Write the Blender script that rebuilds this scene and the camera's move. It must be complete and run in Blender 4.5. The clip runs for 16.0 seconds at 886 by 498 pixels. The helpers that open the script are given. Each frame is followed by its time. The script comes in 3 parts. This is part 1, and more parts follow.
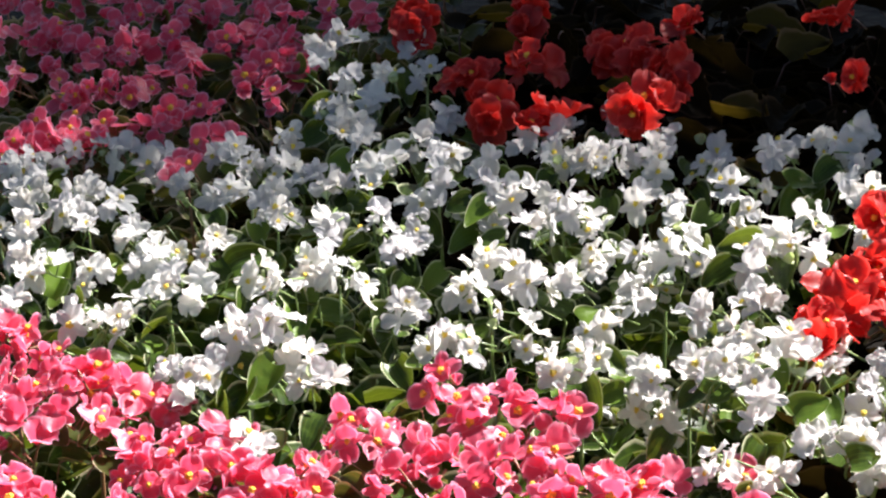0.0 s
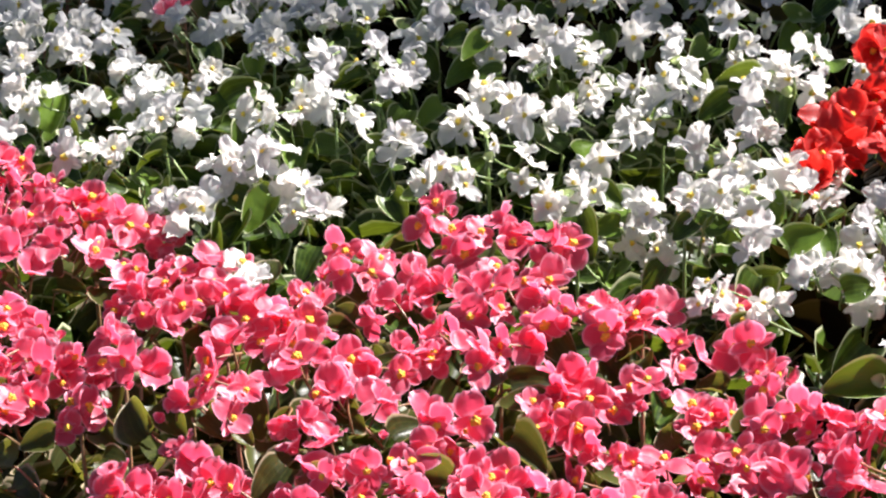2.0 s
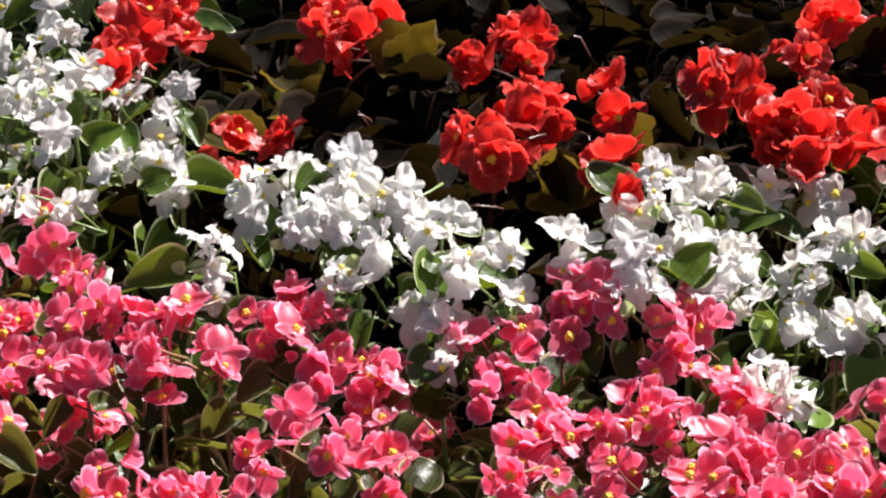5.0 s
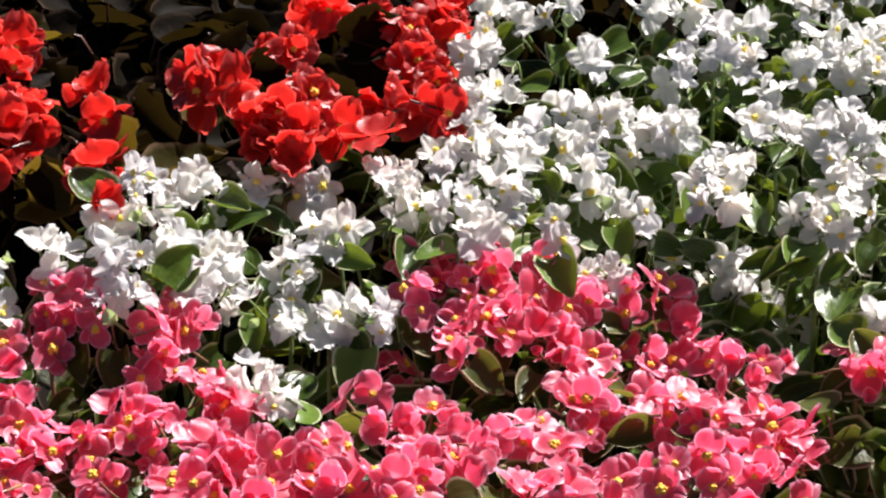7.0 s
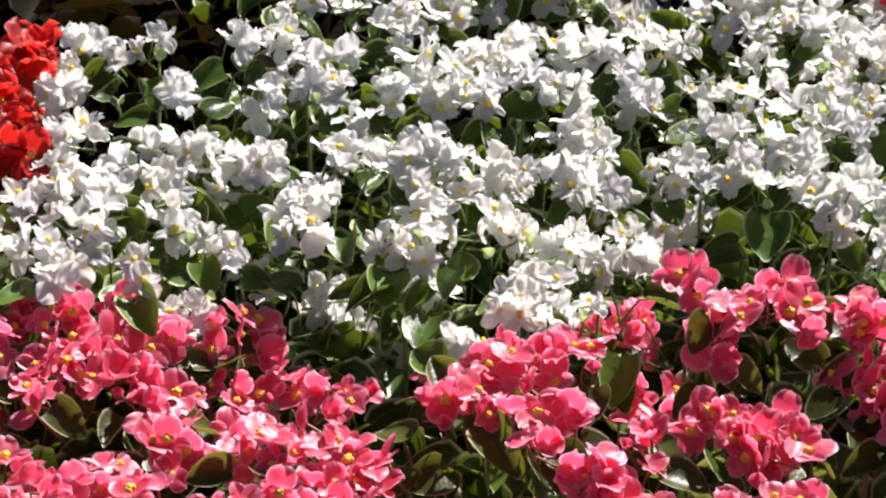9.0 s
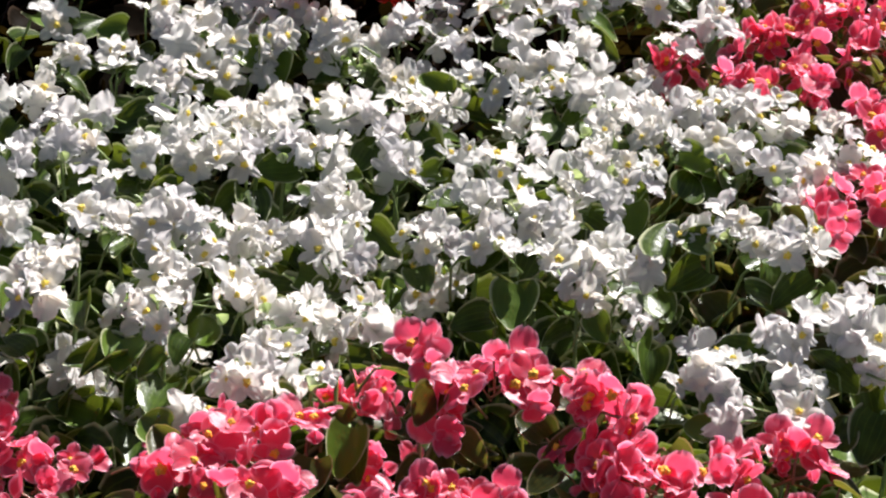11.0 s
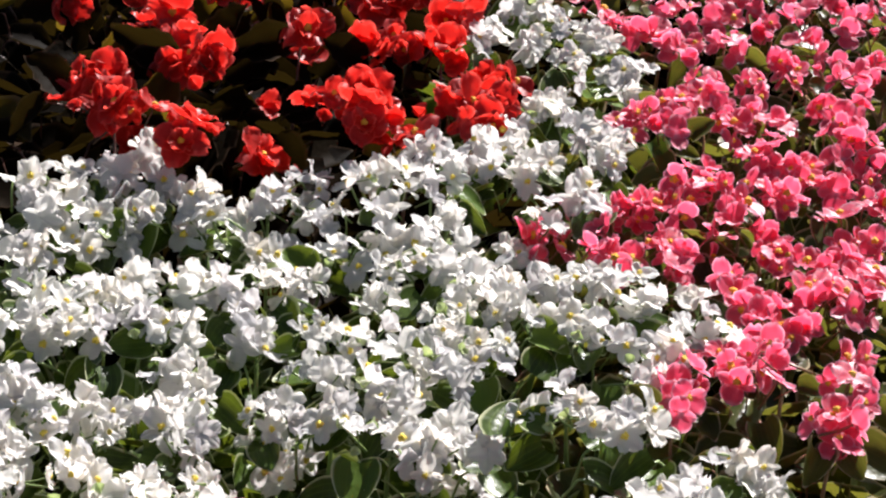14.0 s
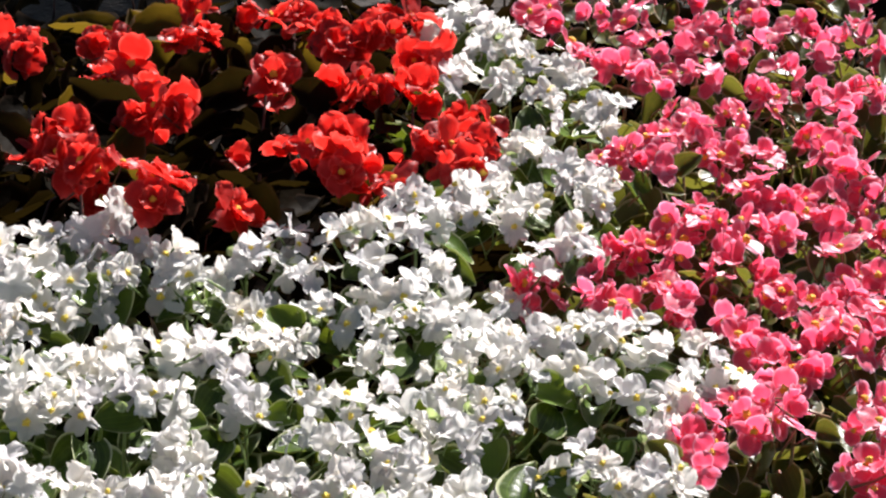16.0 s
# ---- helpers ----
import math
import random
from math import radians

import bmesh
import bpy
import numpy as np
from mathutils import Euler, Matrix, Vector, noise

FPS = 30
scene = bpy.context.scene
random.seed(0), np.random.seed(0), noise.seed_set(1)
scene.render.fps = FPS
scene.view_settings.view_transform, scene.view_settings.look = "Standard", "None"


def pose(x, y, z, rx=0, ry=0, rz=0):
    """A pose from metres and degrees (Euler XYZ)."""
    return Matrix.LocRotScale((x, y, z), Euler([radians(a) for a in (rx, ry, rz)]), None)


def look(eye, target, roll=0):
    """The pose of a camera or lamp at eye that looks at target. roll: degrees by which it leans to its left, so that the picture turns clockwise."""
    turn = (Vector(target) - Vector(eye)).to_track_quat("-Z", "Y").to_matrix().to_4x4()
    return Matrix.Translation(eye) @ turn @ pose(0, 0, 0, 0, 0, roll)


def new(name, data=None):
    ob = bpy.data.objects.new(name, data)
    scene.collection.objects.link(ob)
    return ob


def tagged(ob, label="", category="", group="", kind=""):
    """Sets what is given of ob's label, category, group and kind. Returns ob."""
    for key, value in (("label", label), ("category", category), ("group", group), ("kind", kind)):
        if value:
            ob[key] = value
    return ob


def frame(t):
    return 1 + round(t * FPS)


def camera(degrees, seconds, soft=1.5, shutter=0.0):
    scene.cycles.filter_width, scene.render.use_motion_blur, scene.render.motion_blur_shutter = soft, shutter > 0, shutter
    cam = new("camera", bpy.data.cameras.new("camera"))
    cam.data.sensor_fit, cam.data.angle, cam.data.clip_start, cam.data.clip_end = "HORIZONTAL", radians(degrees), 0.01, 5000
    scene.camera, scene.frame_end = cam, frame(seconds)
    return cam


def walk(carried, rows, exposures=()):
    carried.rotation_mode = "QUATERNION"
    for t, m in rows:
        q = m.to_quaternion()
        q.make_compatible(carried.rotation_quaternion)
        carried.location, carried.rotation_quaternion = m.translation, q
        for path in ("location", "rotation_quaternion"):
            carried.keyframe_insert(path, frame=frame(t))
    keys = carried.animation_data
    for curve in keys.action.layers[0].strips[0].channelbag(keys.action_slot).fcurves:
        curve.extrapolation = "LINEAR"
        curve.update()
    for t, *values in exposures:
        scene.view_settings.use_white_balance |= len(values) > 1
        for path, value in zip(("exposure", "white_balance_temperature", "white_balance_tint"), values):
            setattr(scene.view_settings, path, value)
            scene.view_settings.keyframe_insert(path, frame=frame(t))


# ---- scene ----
# ---------------------------------------------------------------- camera
cam = camera(19.43, 16.0, soft=2.3)
PATH = [
    (0, (-0.3013, -0.0379, 1.3511), (-0.9277, 1.6605, 0.5007), -3.14),
    (0.5, (-0.2989, -0.0338, 1.3499), (-0.9382, 1.6544, 0.4888), -3.30),
    (1, (-0.2962, -0.0359, 1.3449), (-0.9504, 1.6440, 0.4788), -3.46),
    (1.5, (-0.2949, -0.0398, 1.3345), (-0.9426, 1.6265, 0.4379), -3.36),
    (2, (-0.2908, -0.0354, 1.3303), (-0.9115, 1.6108, 0.3792), -3.23),
    (2.5, (-0.2710, -0.0366, 1.3282), (-0.8359, 1.6135, 0.3494), -3.39),
    (3, (-0.2510, -0.0349, 1.3285), (-0.7451, 1.6238, 0.3262), -3.15),
    (3.5, (-0.2342, -0.0325, 1.3281), (-0.6731, 1.6347, 0.3144), -3.42),
    (4, (-0.2209, -0.0329, 1.3260), (-0.5796, 1.6519, 0.3097), -2.98),
    (4.2, (-0.2116, -0.0336, 1.3247), (-0.5343, 1.6567, 0.3055), -2.69),
    (6.3, (-0.1017, -0.0056, 1.3269), (-0.1347, 1.7000, 0.2829), -1.61),
    (6.5, (-0.0928, -0.0046, 1.3297), (-0.0901, 1.6999, 0.2834), -1.26),
    (7, (-0.0672, -0.0047, 1.3416), (0.0188, 1.6911, 0.2847), -0.44),
    (7.5, (-0.0438, -0.0045, 1.3489), (0.0922, 1.6892, 0.2941), -0.28),
    (8, (-0.0134, -0.0062, 1.3502), (0.1997, 1.6731, 0.2851), 0.15),
    (8.5, (0.0187, -0.0048, 1.3551), (0.2770, 1.6705, 0.2937), 0.45),
    (9, (0.0485, -0.0003, 1.3553), (0.3421, 1.6759, 0.3046), 0.78),
    (9.5, (0.0838, 0.0054, 1.3537), (0.4107, 1.6764, 0.3045), 1.21),
    (10, (0.1203, 0.0142, 1.3511), (0.4746, 1.6809, 0.3040), 2.06),
    (10.2, (0.1374, 0.0127, 1.3524), (0.5022, 1.6816, 0.3123), 2.22),
    (12.3, (0.2469, 0.0125, 1.3622), (0.5816, 1.7156, 0.3686), 3.47),
    (12.5, (0.2553, 0.0080, 1.3643), (0.5840, 1.7181, 0.3807), 3.37),
    (13, (0.2885, 0.0042, 1.3683), (0.6075, 1.7319, 0.4126), 3.24),
    (13.5, (0.3179, 0.0004, 1.3764), (0.6453, 1.7332, 0.4329), 2.55),
    (14, (0.3193, 0.0073, 1.3769), (0.6852, 1.7456, 0.4579), 2.61),
    (14.5, (0.3086, 0.0312, 1.3753), (0.6895, 1.7605, 0.4454), 2.62),
    (15, (0.2996, 0.0684, 1.3737), (0.7121, 1.8017, 0.4652), 2.46),
    (15.5, (0.2869, 0.0964, 1.3670), (0.7215, 1.8284, 0.4664), 2.10),
    (16, (0.2577, 0.1215, 1.3601), (0.7030, 1.8483, 0.4546), 1.47),
]
walk(cam, [(t, look(eye, target, roll)) for t, eye, target, roll in PATH], exposures=[(0.0, 1.48), (4.2, 1.15), (9.0, 0.97), (12.5, 0.80), (16.0, 1.02)])

# ---------------------------------------------------------------- light
SUN_AZ, SUN_EL = radians(38), radians(41)
TO_SUN = Vector((math.sin(SUN_AZ) * math.cos(SUN_EL), math.cos(SUN_AZ) * math.cos(SUN_EL), math.sin(SUN_EL)))
world = bpy.data.worlds.new("sky")
scene.world = world
world.use_nodes = True
wn = world.node_tree
sky = wn.nodes.new("ShaderNodeTexSky")
sky.sky_type, sky.sun_disc = "NISHITA", False
sky.sun_elevation, sky.sun_rotation = SUN_EL, SUN_AZ
wn.links.new(sky.outputs["Color"], wn.nodes["Background"].inputs["Color"])
wn.nodes["Background"].inputs["Strength"].default_value = 0.036
sun = new("sun", bpy.data.lights.new("sun", "SUN"))
sun.data.energy, sun.data.angle, sun.data.color = 6.0, radians(0.53), (1.0, 0.955, 0.94)
sun.matrix_world = look(TO_SUN * 20, (0, 0, 0))


# ---------------------------------------------------------------- materials
def material(name):
    m = bpy.data.materials.new(name)
    m.use_nodes = True
    nodes, links = m.node_tree.nodes, m.node_tree.links
    return m, nodes, links, nodes["Principled BSDF"], nodes["Material Output"]


def ramp(nodes, links, value, stops):
    r = nodes.new("ShaderNodeValToRGB")
    els = r.color_ramp.elements
    while len(els) < len(stops):
        els.new(0.5)
    for el, (at, col) in zip(els, stops):
        el.position, el.color = at, (*col, 1)
    links.new(value, r.inputs[0])
    return r.outputs[0]


def mixed(nodes, links, how, fac, a, b):
    mx = nodes.new("ShaderNodeMix")
    mx.data_type, mx.blend_type, mx.clamp_result = "RGBA", how, True
    for socket, v in ((mx.inputs[0], fac), (mx.inputs[6], a), (mx.inputs[7], b)):
        if isinstance(v, (int, float)):
            socket.default_value = v
        elif isinstance(v, tuple):
            socket.default_value = (*v, 1)
        else:
            links.new(v, socket)
    return mx.outputs[2]


def noise_tex(nodes, links, scale, detail=3.0, rough=0.55, coord="Object"):
    tc, nz = nodes.new("ShaderNodeTexCoord"), nodes.new("ShaderNodeTexNoise")
    nz.inputs["Scale"].default_value, nz.inputs["Detail"].default_value, nz.inputs["Roughness"].default_value = scale, detail, rough
    links.new(tc.outputs[coord], nz.inputs["Vector"])
    return nz.outputs["Fac"]


def petal_material(name, deep, pale, glow, through_share, rough, sheen, mottle, dim=(0.80, 0.78, 0.82)):
    """A thin, slightly waxy petal: paler at its base and rim, letting part of the light through."""
    m, nodes, links, bsdf, out = material(name)
    info = nodes.new("ShaderNodeObjectInfo")
    uv = nodes.new("ShaderNodeUVMap")
    sep = nodes.new("ShaderNodeSeparateXYZ")
    links.new(uv.outputs[0], sep.inputs[0])
    blotch = noise_tex(nodes, links, 130)
    base = ramp(nodes, links, sep.outputs["X"], [(0.0, pale), (0.25, deep), (0.66, deep), (0.86, tuple(0.5 * d + 0.5 * p for d, p in zip(deep, pale))), (1.0, pale)])
    part_pale = nodes.new("ShaderNodeMath")
    part_pale.operation, part_pale.inputs[1].default_value = "MULTIPLY", 0.16
    links.new(blotch, part_pale.inputs[0])
    base = mixed(nodes, links, "MIX", part_pale.outputs[0], base, pale)
    each = nodes.new("ShaderNodeNewGeometry")
    faded = ramp(nodes, links, each.outputs["Random Per Island"], [(0.0, (0, 0, 0)), (0.35, (0.06, 0.06, 0.06)), (1.0, (mottle, mottle, mottle))])
    base = mixed(nodes, links, "MIX", faded, base, pale)
    shade = ramp(nodes, links, info.outputs["Random"], [(0.0, dim), (0.6, (1, 1, 1)), (1.0, (1.0, 0.96, 0.93))])
    base = mixed(nodes, links, "MULTIPLY", 1.0, base, shade)
    links.new(base, bsdf.inputs["Base Color"])
    bsdf.inputs["Roughness"].default_value = rough
    bsdf.inputs["Specular IOR Level"].default_value = sheen
    bump = nodes.new("ShaderNodeBump")
    bump.inputs["Strength"].default_value, bump.inputs["Distance"].default_value = 0.4, 0.0006
    links.new(noise_tex(nodes, links, 330, 3.0), bump.inputs["Height"])
    links.new(bump.outputs[0], bsdf.inputs["Normal"])
    tr = nodes.new("ShaderNodeBsdfTranslucent")
    links.new(mixed(nodes, links, "MULTIPLY", 1.0, base, glow), tr.inputs["Color"])
    links.new(bump.outputs[0], tr.inputs["Normal"])
    mx = nodes.new("ShaderNodeMixShader")
    mx.inputs[0].default_value = through_share
    links.new(bsdf.outputs[0], mx.inputs[1])
    links.new(tr.outputs[0], mx.inputs[2])
    links.new(mx.outputs[0], out.inputs["Surface"])
    return m


def leaf_material(name, dark, light, rim, glow, through_share, gloss, rough=0.33):
    """A glossy, fleshy leaf with faint veins; its pale rim is a painted edge highlight."""
    m, nodes, links, bsdf, out = material(name)
    info = nodes.new("ShaderNodeObjectInfo")
    uv = nodes.new("ShaderNodeUVMap")
    sep = nodes.new("ShaderNodeSeparateXYZ")
    links.new(uv.outputs[0], sep.inputs[0])
    patch = noise_tex(nodes, links, 60)
    base = mixed(nodes, links, "MIX", ramp(nodes, links, patch, [(0.45, (0, 0, 0)), (0.85, (0.6, 0.6, 0.6))]), dark, light)
    half = nodes.new("ShaderNodeMath")
    half.operation, half.inputs[1].default_value = "POWER", 2.6
    links.new(info.outputs["Random"], half.inputs[0])
    base = mixed(nodes, links, "MIX", half.outputs[0], base, light)
    edge = nodes.new("ShaderNodeMath")
    edge.operation = "POWER"
    links.new(sep.outputs["Z"], edge.inputs[0])
    edge.inputs[1].default_value = 9.0
    fans = nodes.new("ShaderNodeTexWave")
    fans.wave_type, fans.bands_direction = "BANDS", "Y"
    fans.inputs["Scale"].default_value, fans.inputs["Distortion"].default_value = 1.1, 1.2
    links.new(uv.outputs[0], fans.inputs["Vector"])
    vein = ramp(nodes, links, fans.outputs["Fac"], [(0.0, (0, 0, 0)), (0.90, (0, 0, 0)), (1.0, (0.55, 0.55, 0.55))])
    base = mixed(nodes, links, "MIX", vein, base, light)
    # the glint of curled edges, mixed into the base colour along the rim
    base = mixed(nodes, links, "MIX", ramp(nodes, links, sep.outputs["X"], [(0.0, (0, 0, 0)), (0.88, (0, 0, 0)), (0.97, (0.9, 0.9, 0.9))]), base, rim)
    links.new(base, bsdf.inputs["Base Color"])
    bsdf.inputs["Roughness"].default_value = rough
    bsdf.inputs["Specular IOR Level"].default_value = gloss
    bump = nodes.new("ShaderNodeBump")
    bump.inputs["Strength"].default_value, bump.inputs["Distance"].default_value = 0.5, 0.0012
    links.new(noise_tex(nodes, links, 160, 3.0), bump.inputs["Height"])
    links.new(bump.outputs[0], bsdf.inputs["Normal"])
    tr = nodes.new("ShaderNodeBsdfTranslucent")
    links.new(mixed(nodes, links, "MIX", 0.75, base, glow), tr.inputs["Color"])
    mx = nodes.new("ShaderNodeMixShader")
    mx.inputs[0].default_value = through_share
    links.new(bsdf.outputs[0], mx.inputs[1])
    links.new(tr.outputs[0], mx.inputs[2])
    links.new(mx.outputs[0], out.inputs["Surface"])
    return m


def plain_material(name, a, b, scale, rough, bump_size=0.0):
    m, nodes, links, bsdf, out = material(name)
    nz = noise_tex(nodes, links, scale, 5.0)
    links.new(ramp(nodes, links, nz, [(0.3, a), (0.7, b)]), bsdf.inputs["Base Color"])
    bsdf.inputs["Roughness"].default_value = rough
    if bump_size:
        bump = nodes.new("ShaderNodeBump")
        bump.inputs["Distance"].default_value = bump_size
        links.new(nz, bump.inputs["Height"])
        links.new(bump.outputs[0], bsdf.inputs["Normal"])
    return m


PETAL = {
    "white": petal_material("white_petal", (0.85, 0.845, 0.83), (0.90, 0.89, 0.86), (1.0, 0.985, 0.95), 0.52, 0.5, 0.30, 0.35),
    "pink": petal_material("pink_petal", (0.68, 0.031, 0.110), (0.90, 0.43, 0.57), (1.45, 1.3, 1.28), 0.50, 0.48, 1.0, 0.52, (0.92, 0.72, 0.75)),
    "red": petal_material("red_petal", (0.44, 0.008, 0.006), (0.68, 0.08, 0.07), (1.7, 1.4, 1.2), 0.50, 0.46, 0.55, 0.16),
}
BUD_SKIN = petal_material("greenish_bud", (0.62, 0.68, 0.45), (0.42, 0.52, 0.22), (0.9, 1.0, 0.6), 0.35, 0.45, 0.25, 0.5)
GREEN_LEAF = leaf_material("green_leaf", (0.014, 0.028, 0.006), (0.100, 0.165, 0.022), (0.56, 0.58, 0.36), (0.38, 0.48, 0.03), 0.15, 0.20)
PINK_LEAF = leaf_material("olive_leaf", (0.016, 0.022, 0.007), (0.075, 0.085, 0.020), (0.48, 0.40, 0.26), (0.42, 0.40, 0.05), 0.22, 0.16)
# bronze darkened to near black: the shade between the red plants is in this colour
SHADED_BRONZE_LEAF = leaf_material("shaded_bronze_leaf", (0.004, 0.0026, 0.0014), (0.007, 0.0046, 0.002), (0.035, 0.022, 0.014), (0.24, 0.15, 0.025), 0.04, 0.02, 0.6)
# lit copy of the bronze leaf: sun from behind painted as a lighter olive
BACKLIT_LEAF = leaf_material("backlit_bronze_leaf", (0.022, 0.019, 0.006), (0.048, 0.040, 0.010), (0.14, 0.09, 0.05), (0.42, 0.26, 0.02), 0.22, 0.03, 0.5)
LEAF = {"white": GREEN_LEAF, "pink": PINK_LEAF, "red": SHADED_BRONZE_LEAF}
STEM = {
    "white": plain_material("green_stem", (0.14, 0.22, 0.06), (0.24, 0.32, 0.11), 60, 0.4),
    "pink": plain_material("flushed_stem", (0.20, 0.15, 0.06), (0.30, 0.12, 0.08), 60, 0.4),
    "red": plain_material("bronze_stem", (0.06, 0.035, 0.02), (0.10, 0.035, 0.025), 60, 0.4),
}
POLLEN = plain_material("yellow_pollen", (0.88, 0.46, 0.03), (0.90, 0.56, 0.07), 300, 0.7, 0.0006)
LEMON_POLLEN = plain_material("lemon_pollen", (0.84, 0.62, 0.05), (0.88, 0.72, 0.16), 300, 0.7, 0.0006)
SOIL = plain_material("dark_soil", (0.010, 0.007, 0.005), (0.032, 0.022, 0.015), 35, 0.95, 0.02)
BARK = plain_material("bark", (0.09, 0.065, 0.045), (0.17, 0.13, 0.10), 12, 0.9, 0.02)
CROWN = plain_material("tree_leaf", (0.035, 0.07, 0.015), (0.07, 0.12, 0.03), 3, 0.5)


# ---------------------------------------------------------------- mesh helpers
def finish(name, bm, mats, smooth=True):
    me = bpy.data.meshes.new(name)
    bm.to_mesh(me)
    bm.free()
    for m in mats:
        me.materials.append(m)
    if smooth:
        me.polygons.foreach_set("use_smooth", [True] * len(me.polygons))
    return me


def part(name, me, parent, m, label=""):
    """One mesh object under a thing or a part, at the pose m within it."""
    ob = new(name, me)
    ob.parent = parent
    ob.matrix_basis = m
    return tagged(ob, label=label)


def sheet(bm, rows, cols, place, rim):
    """A curved sheet of quads: place(u, v) gives a point for u in 0..1 and v in -1..1, rim(u, v) how near the edge it is."""
    uv = bm.loops.layers.uv.verify()
    vs = [[bm.verts.new(place(i / rows, 2 * j / cols - 1)) for j in range(cols + 1)] for i in range(rows + 1)]
    for i in range(rows):
        for j in range(cols):
            corner = ((i, j), (i + 1, j), (i + 1, j + 1), (i, j + 1))
            f = bm.faces.new([vs[a][b] for a, b in corner])
            for loop, (a, b) in zip(f.loops, corner):
                loop[uv].uv = (rim(a / rows, 2 * b / cols - 1), 2 * b / cols - 1)


def tube(bm, points, radii, sides=5):
    rings = []
    for i, (p, r) in enumerate(zip(points, radii)):
        along = (points[min(i + 1, len(points) - 1)] - points[max(i - 1, 0)]).normalized()
        a = along.orthogonal().normalized()
        b = along.cross(a)
        rings.append([bm.verts.new(p + r * (math.cos(k * math.tau / sides) * a + math.sin(k * math.tau / sides) * b)) for k in range(sides)])
    for one, two in zip(rings, rings[1:]):
        for k in range(sides):
            bm.faces.new((one[k], one[(k + 1) % sides], two[(k + 1) % sides], two[k]))
    bm.faces.new(rings[-1])


def petal(bm, rng, length, width, turn, lift, cup, fold, wave=0.12, crimp=1.0):
    """One petal that grows from the origin: turned about z, lifted from the flat, cupped along and folded across."""
    rot = Matrix.Rotation(turn, 3, "Z") @ Matrix.Rotation(-lift, 3, "Y")
    seed = Vector((rng.uniform(0, 50), rng.uniform(0, 50), 0))

    def place(u, v):
        u = 1 - (1 - u) ** 1.35
        w = max(0.10, 1 - abs((u - 0.55) / 0.50) ** 2.3) ** 0.5
        x = length * (u - 0.06 * v * v * u) * (1 + 0.09 * u * noise.noise(Vector((v * 2.6, 0, 9)) + seed))
        y = v * w * width / 2
        ruffle = noise.noise(Vector((x * 130, y * 130, 0)) + seed) * wave * width * (0.25 + u)
        ruffle += crimp * width * u * u * (0.07 * math.sin(5.5 * v + seed.x) + 0.03 * math.sin(11 * v + seed.y))
        z = cup * length * u * u + fold * v * v * w * width / 2 + ruffle
        return rot @ Vector((x, y, z))

    sheet(bm, 6, 7, place, lambda u, v: max(0.0, min(1.0, max(u, 0.3 + 0.7 * v ** 4 if abs(v) > 0.8 else u))))


def flower_mesh(kind, colour, size, seed):
    rng, bm = random.Random(seed), bmesh.new()
    r, slim = rng.uniform, 0.86 if colour == "white" else 1.0
    wave, crimp = {"white": (0.24, 2.0), "pink": (0.08, 0.9), "red": (0.18, 1.2)}[colour]

    def ring(turns, long, wide, lift, cup, fold):
        for turn in turns:
            petal(bm, rng, size * r(*long), slim * size * r(*wide), radians(turn + r(-12, 12)), radians(r(*lift)), r(*cup), r(*fold), wave, crimp)

    if kind == "open":  # two broad petals above and below, two narrow ones beside
        ring((90,), (0.48, 0.57), (0.54, 0.66), (18, 58), (-0.3, 0.1), (0.05, 0.4))
        ring((270,), (0.48, 0.58), (0.52, 0.64), (-14, 28), (-0.4, 0.05), (-0.2, 0.3))
        ring((0, 180), (0.40, 0.50), (0.24, 0.34), (0, 46), (-0.35, 0.15), (0.05, 0.5))
    elif kind == "half":
        ring((80, 275), (0.50, 0.56), (0.58, 0.68), (40, 68), (-0.4, -0.1), (0.2, 0.45))
        ring((0, 180), (0.40, 0.48), (0.24, 0.30), (30, 56), (-0.2, 0.2), (0.2, 0.5))
    elif kind == "five":
        ring([72 * k for k in range(5)], (0.44, 0.53), (0.36, 0.46), (4, 36), (-0.3, 0.15), (0.0, 0.35))
    elif kind == "double":
        ring([90 * k for k in range(4)], (0.46, 0.56), (0.50, 0.62), (-4, 24), (-0.3, 0.1), (0.0, 0.3))
        ring([45 + 90 * k for k in range(4)], (0.34, 0.42), (0.34, 0.44), (34, 62), (-0.3, 0.1), (0.1, 0.5))
    else:  # a bud: two cupped halves, still shut
        for turn in (0, 180):
            petal(bm, rng, size * 0.36, size * 0.40, radians(turn + r(-8, 8)), radians(78), -0.45, 0.55, 0.05, 0.4)
    bmesh.ops.recalc_face_normals(bm, faces=bm.faces)
    before = len(bm.faces)
    tube(bm, [Vector((0, 0, 0.0005)), Vector((0.001, 0, -0.010)), Vector((0.004, 0.002, -0.026))], [0.0011, 0.0010, 0.0012], 4)
    bm.faces.ensure_lookup_table()
    for f in bm.faces[before:]:
        f.material_index = 1
    return finish(f"{colour}_{kind}", bm, [BUD_SKIN if kind == "bud" and colour == "white" else PETAL[colour], STEM[colour]])


def pollen_mesh(seed, size, skin):
    rng, bm = random.Random(seed), bmesh.new()
    for k in range(9):
        a, rad = k * 2.4, 0.45 * size * math.sqrt(k / 9)
        m = Matrix.Translation((rad * math.cos(a), rad * math.sin(a), size * (0.75 - 0.3 * k / 9))) @ Matrix.Diagonal((1, 1, 1.25, 1))
        bmesh.ops.create_icosphere(bm, subdivisions=1, radius=size * rng.uniform(0.20, 0.28), matrix=m)
    return finish("pollen", bm, [skin])


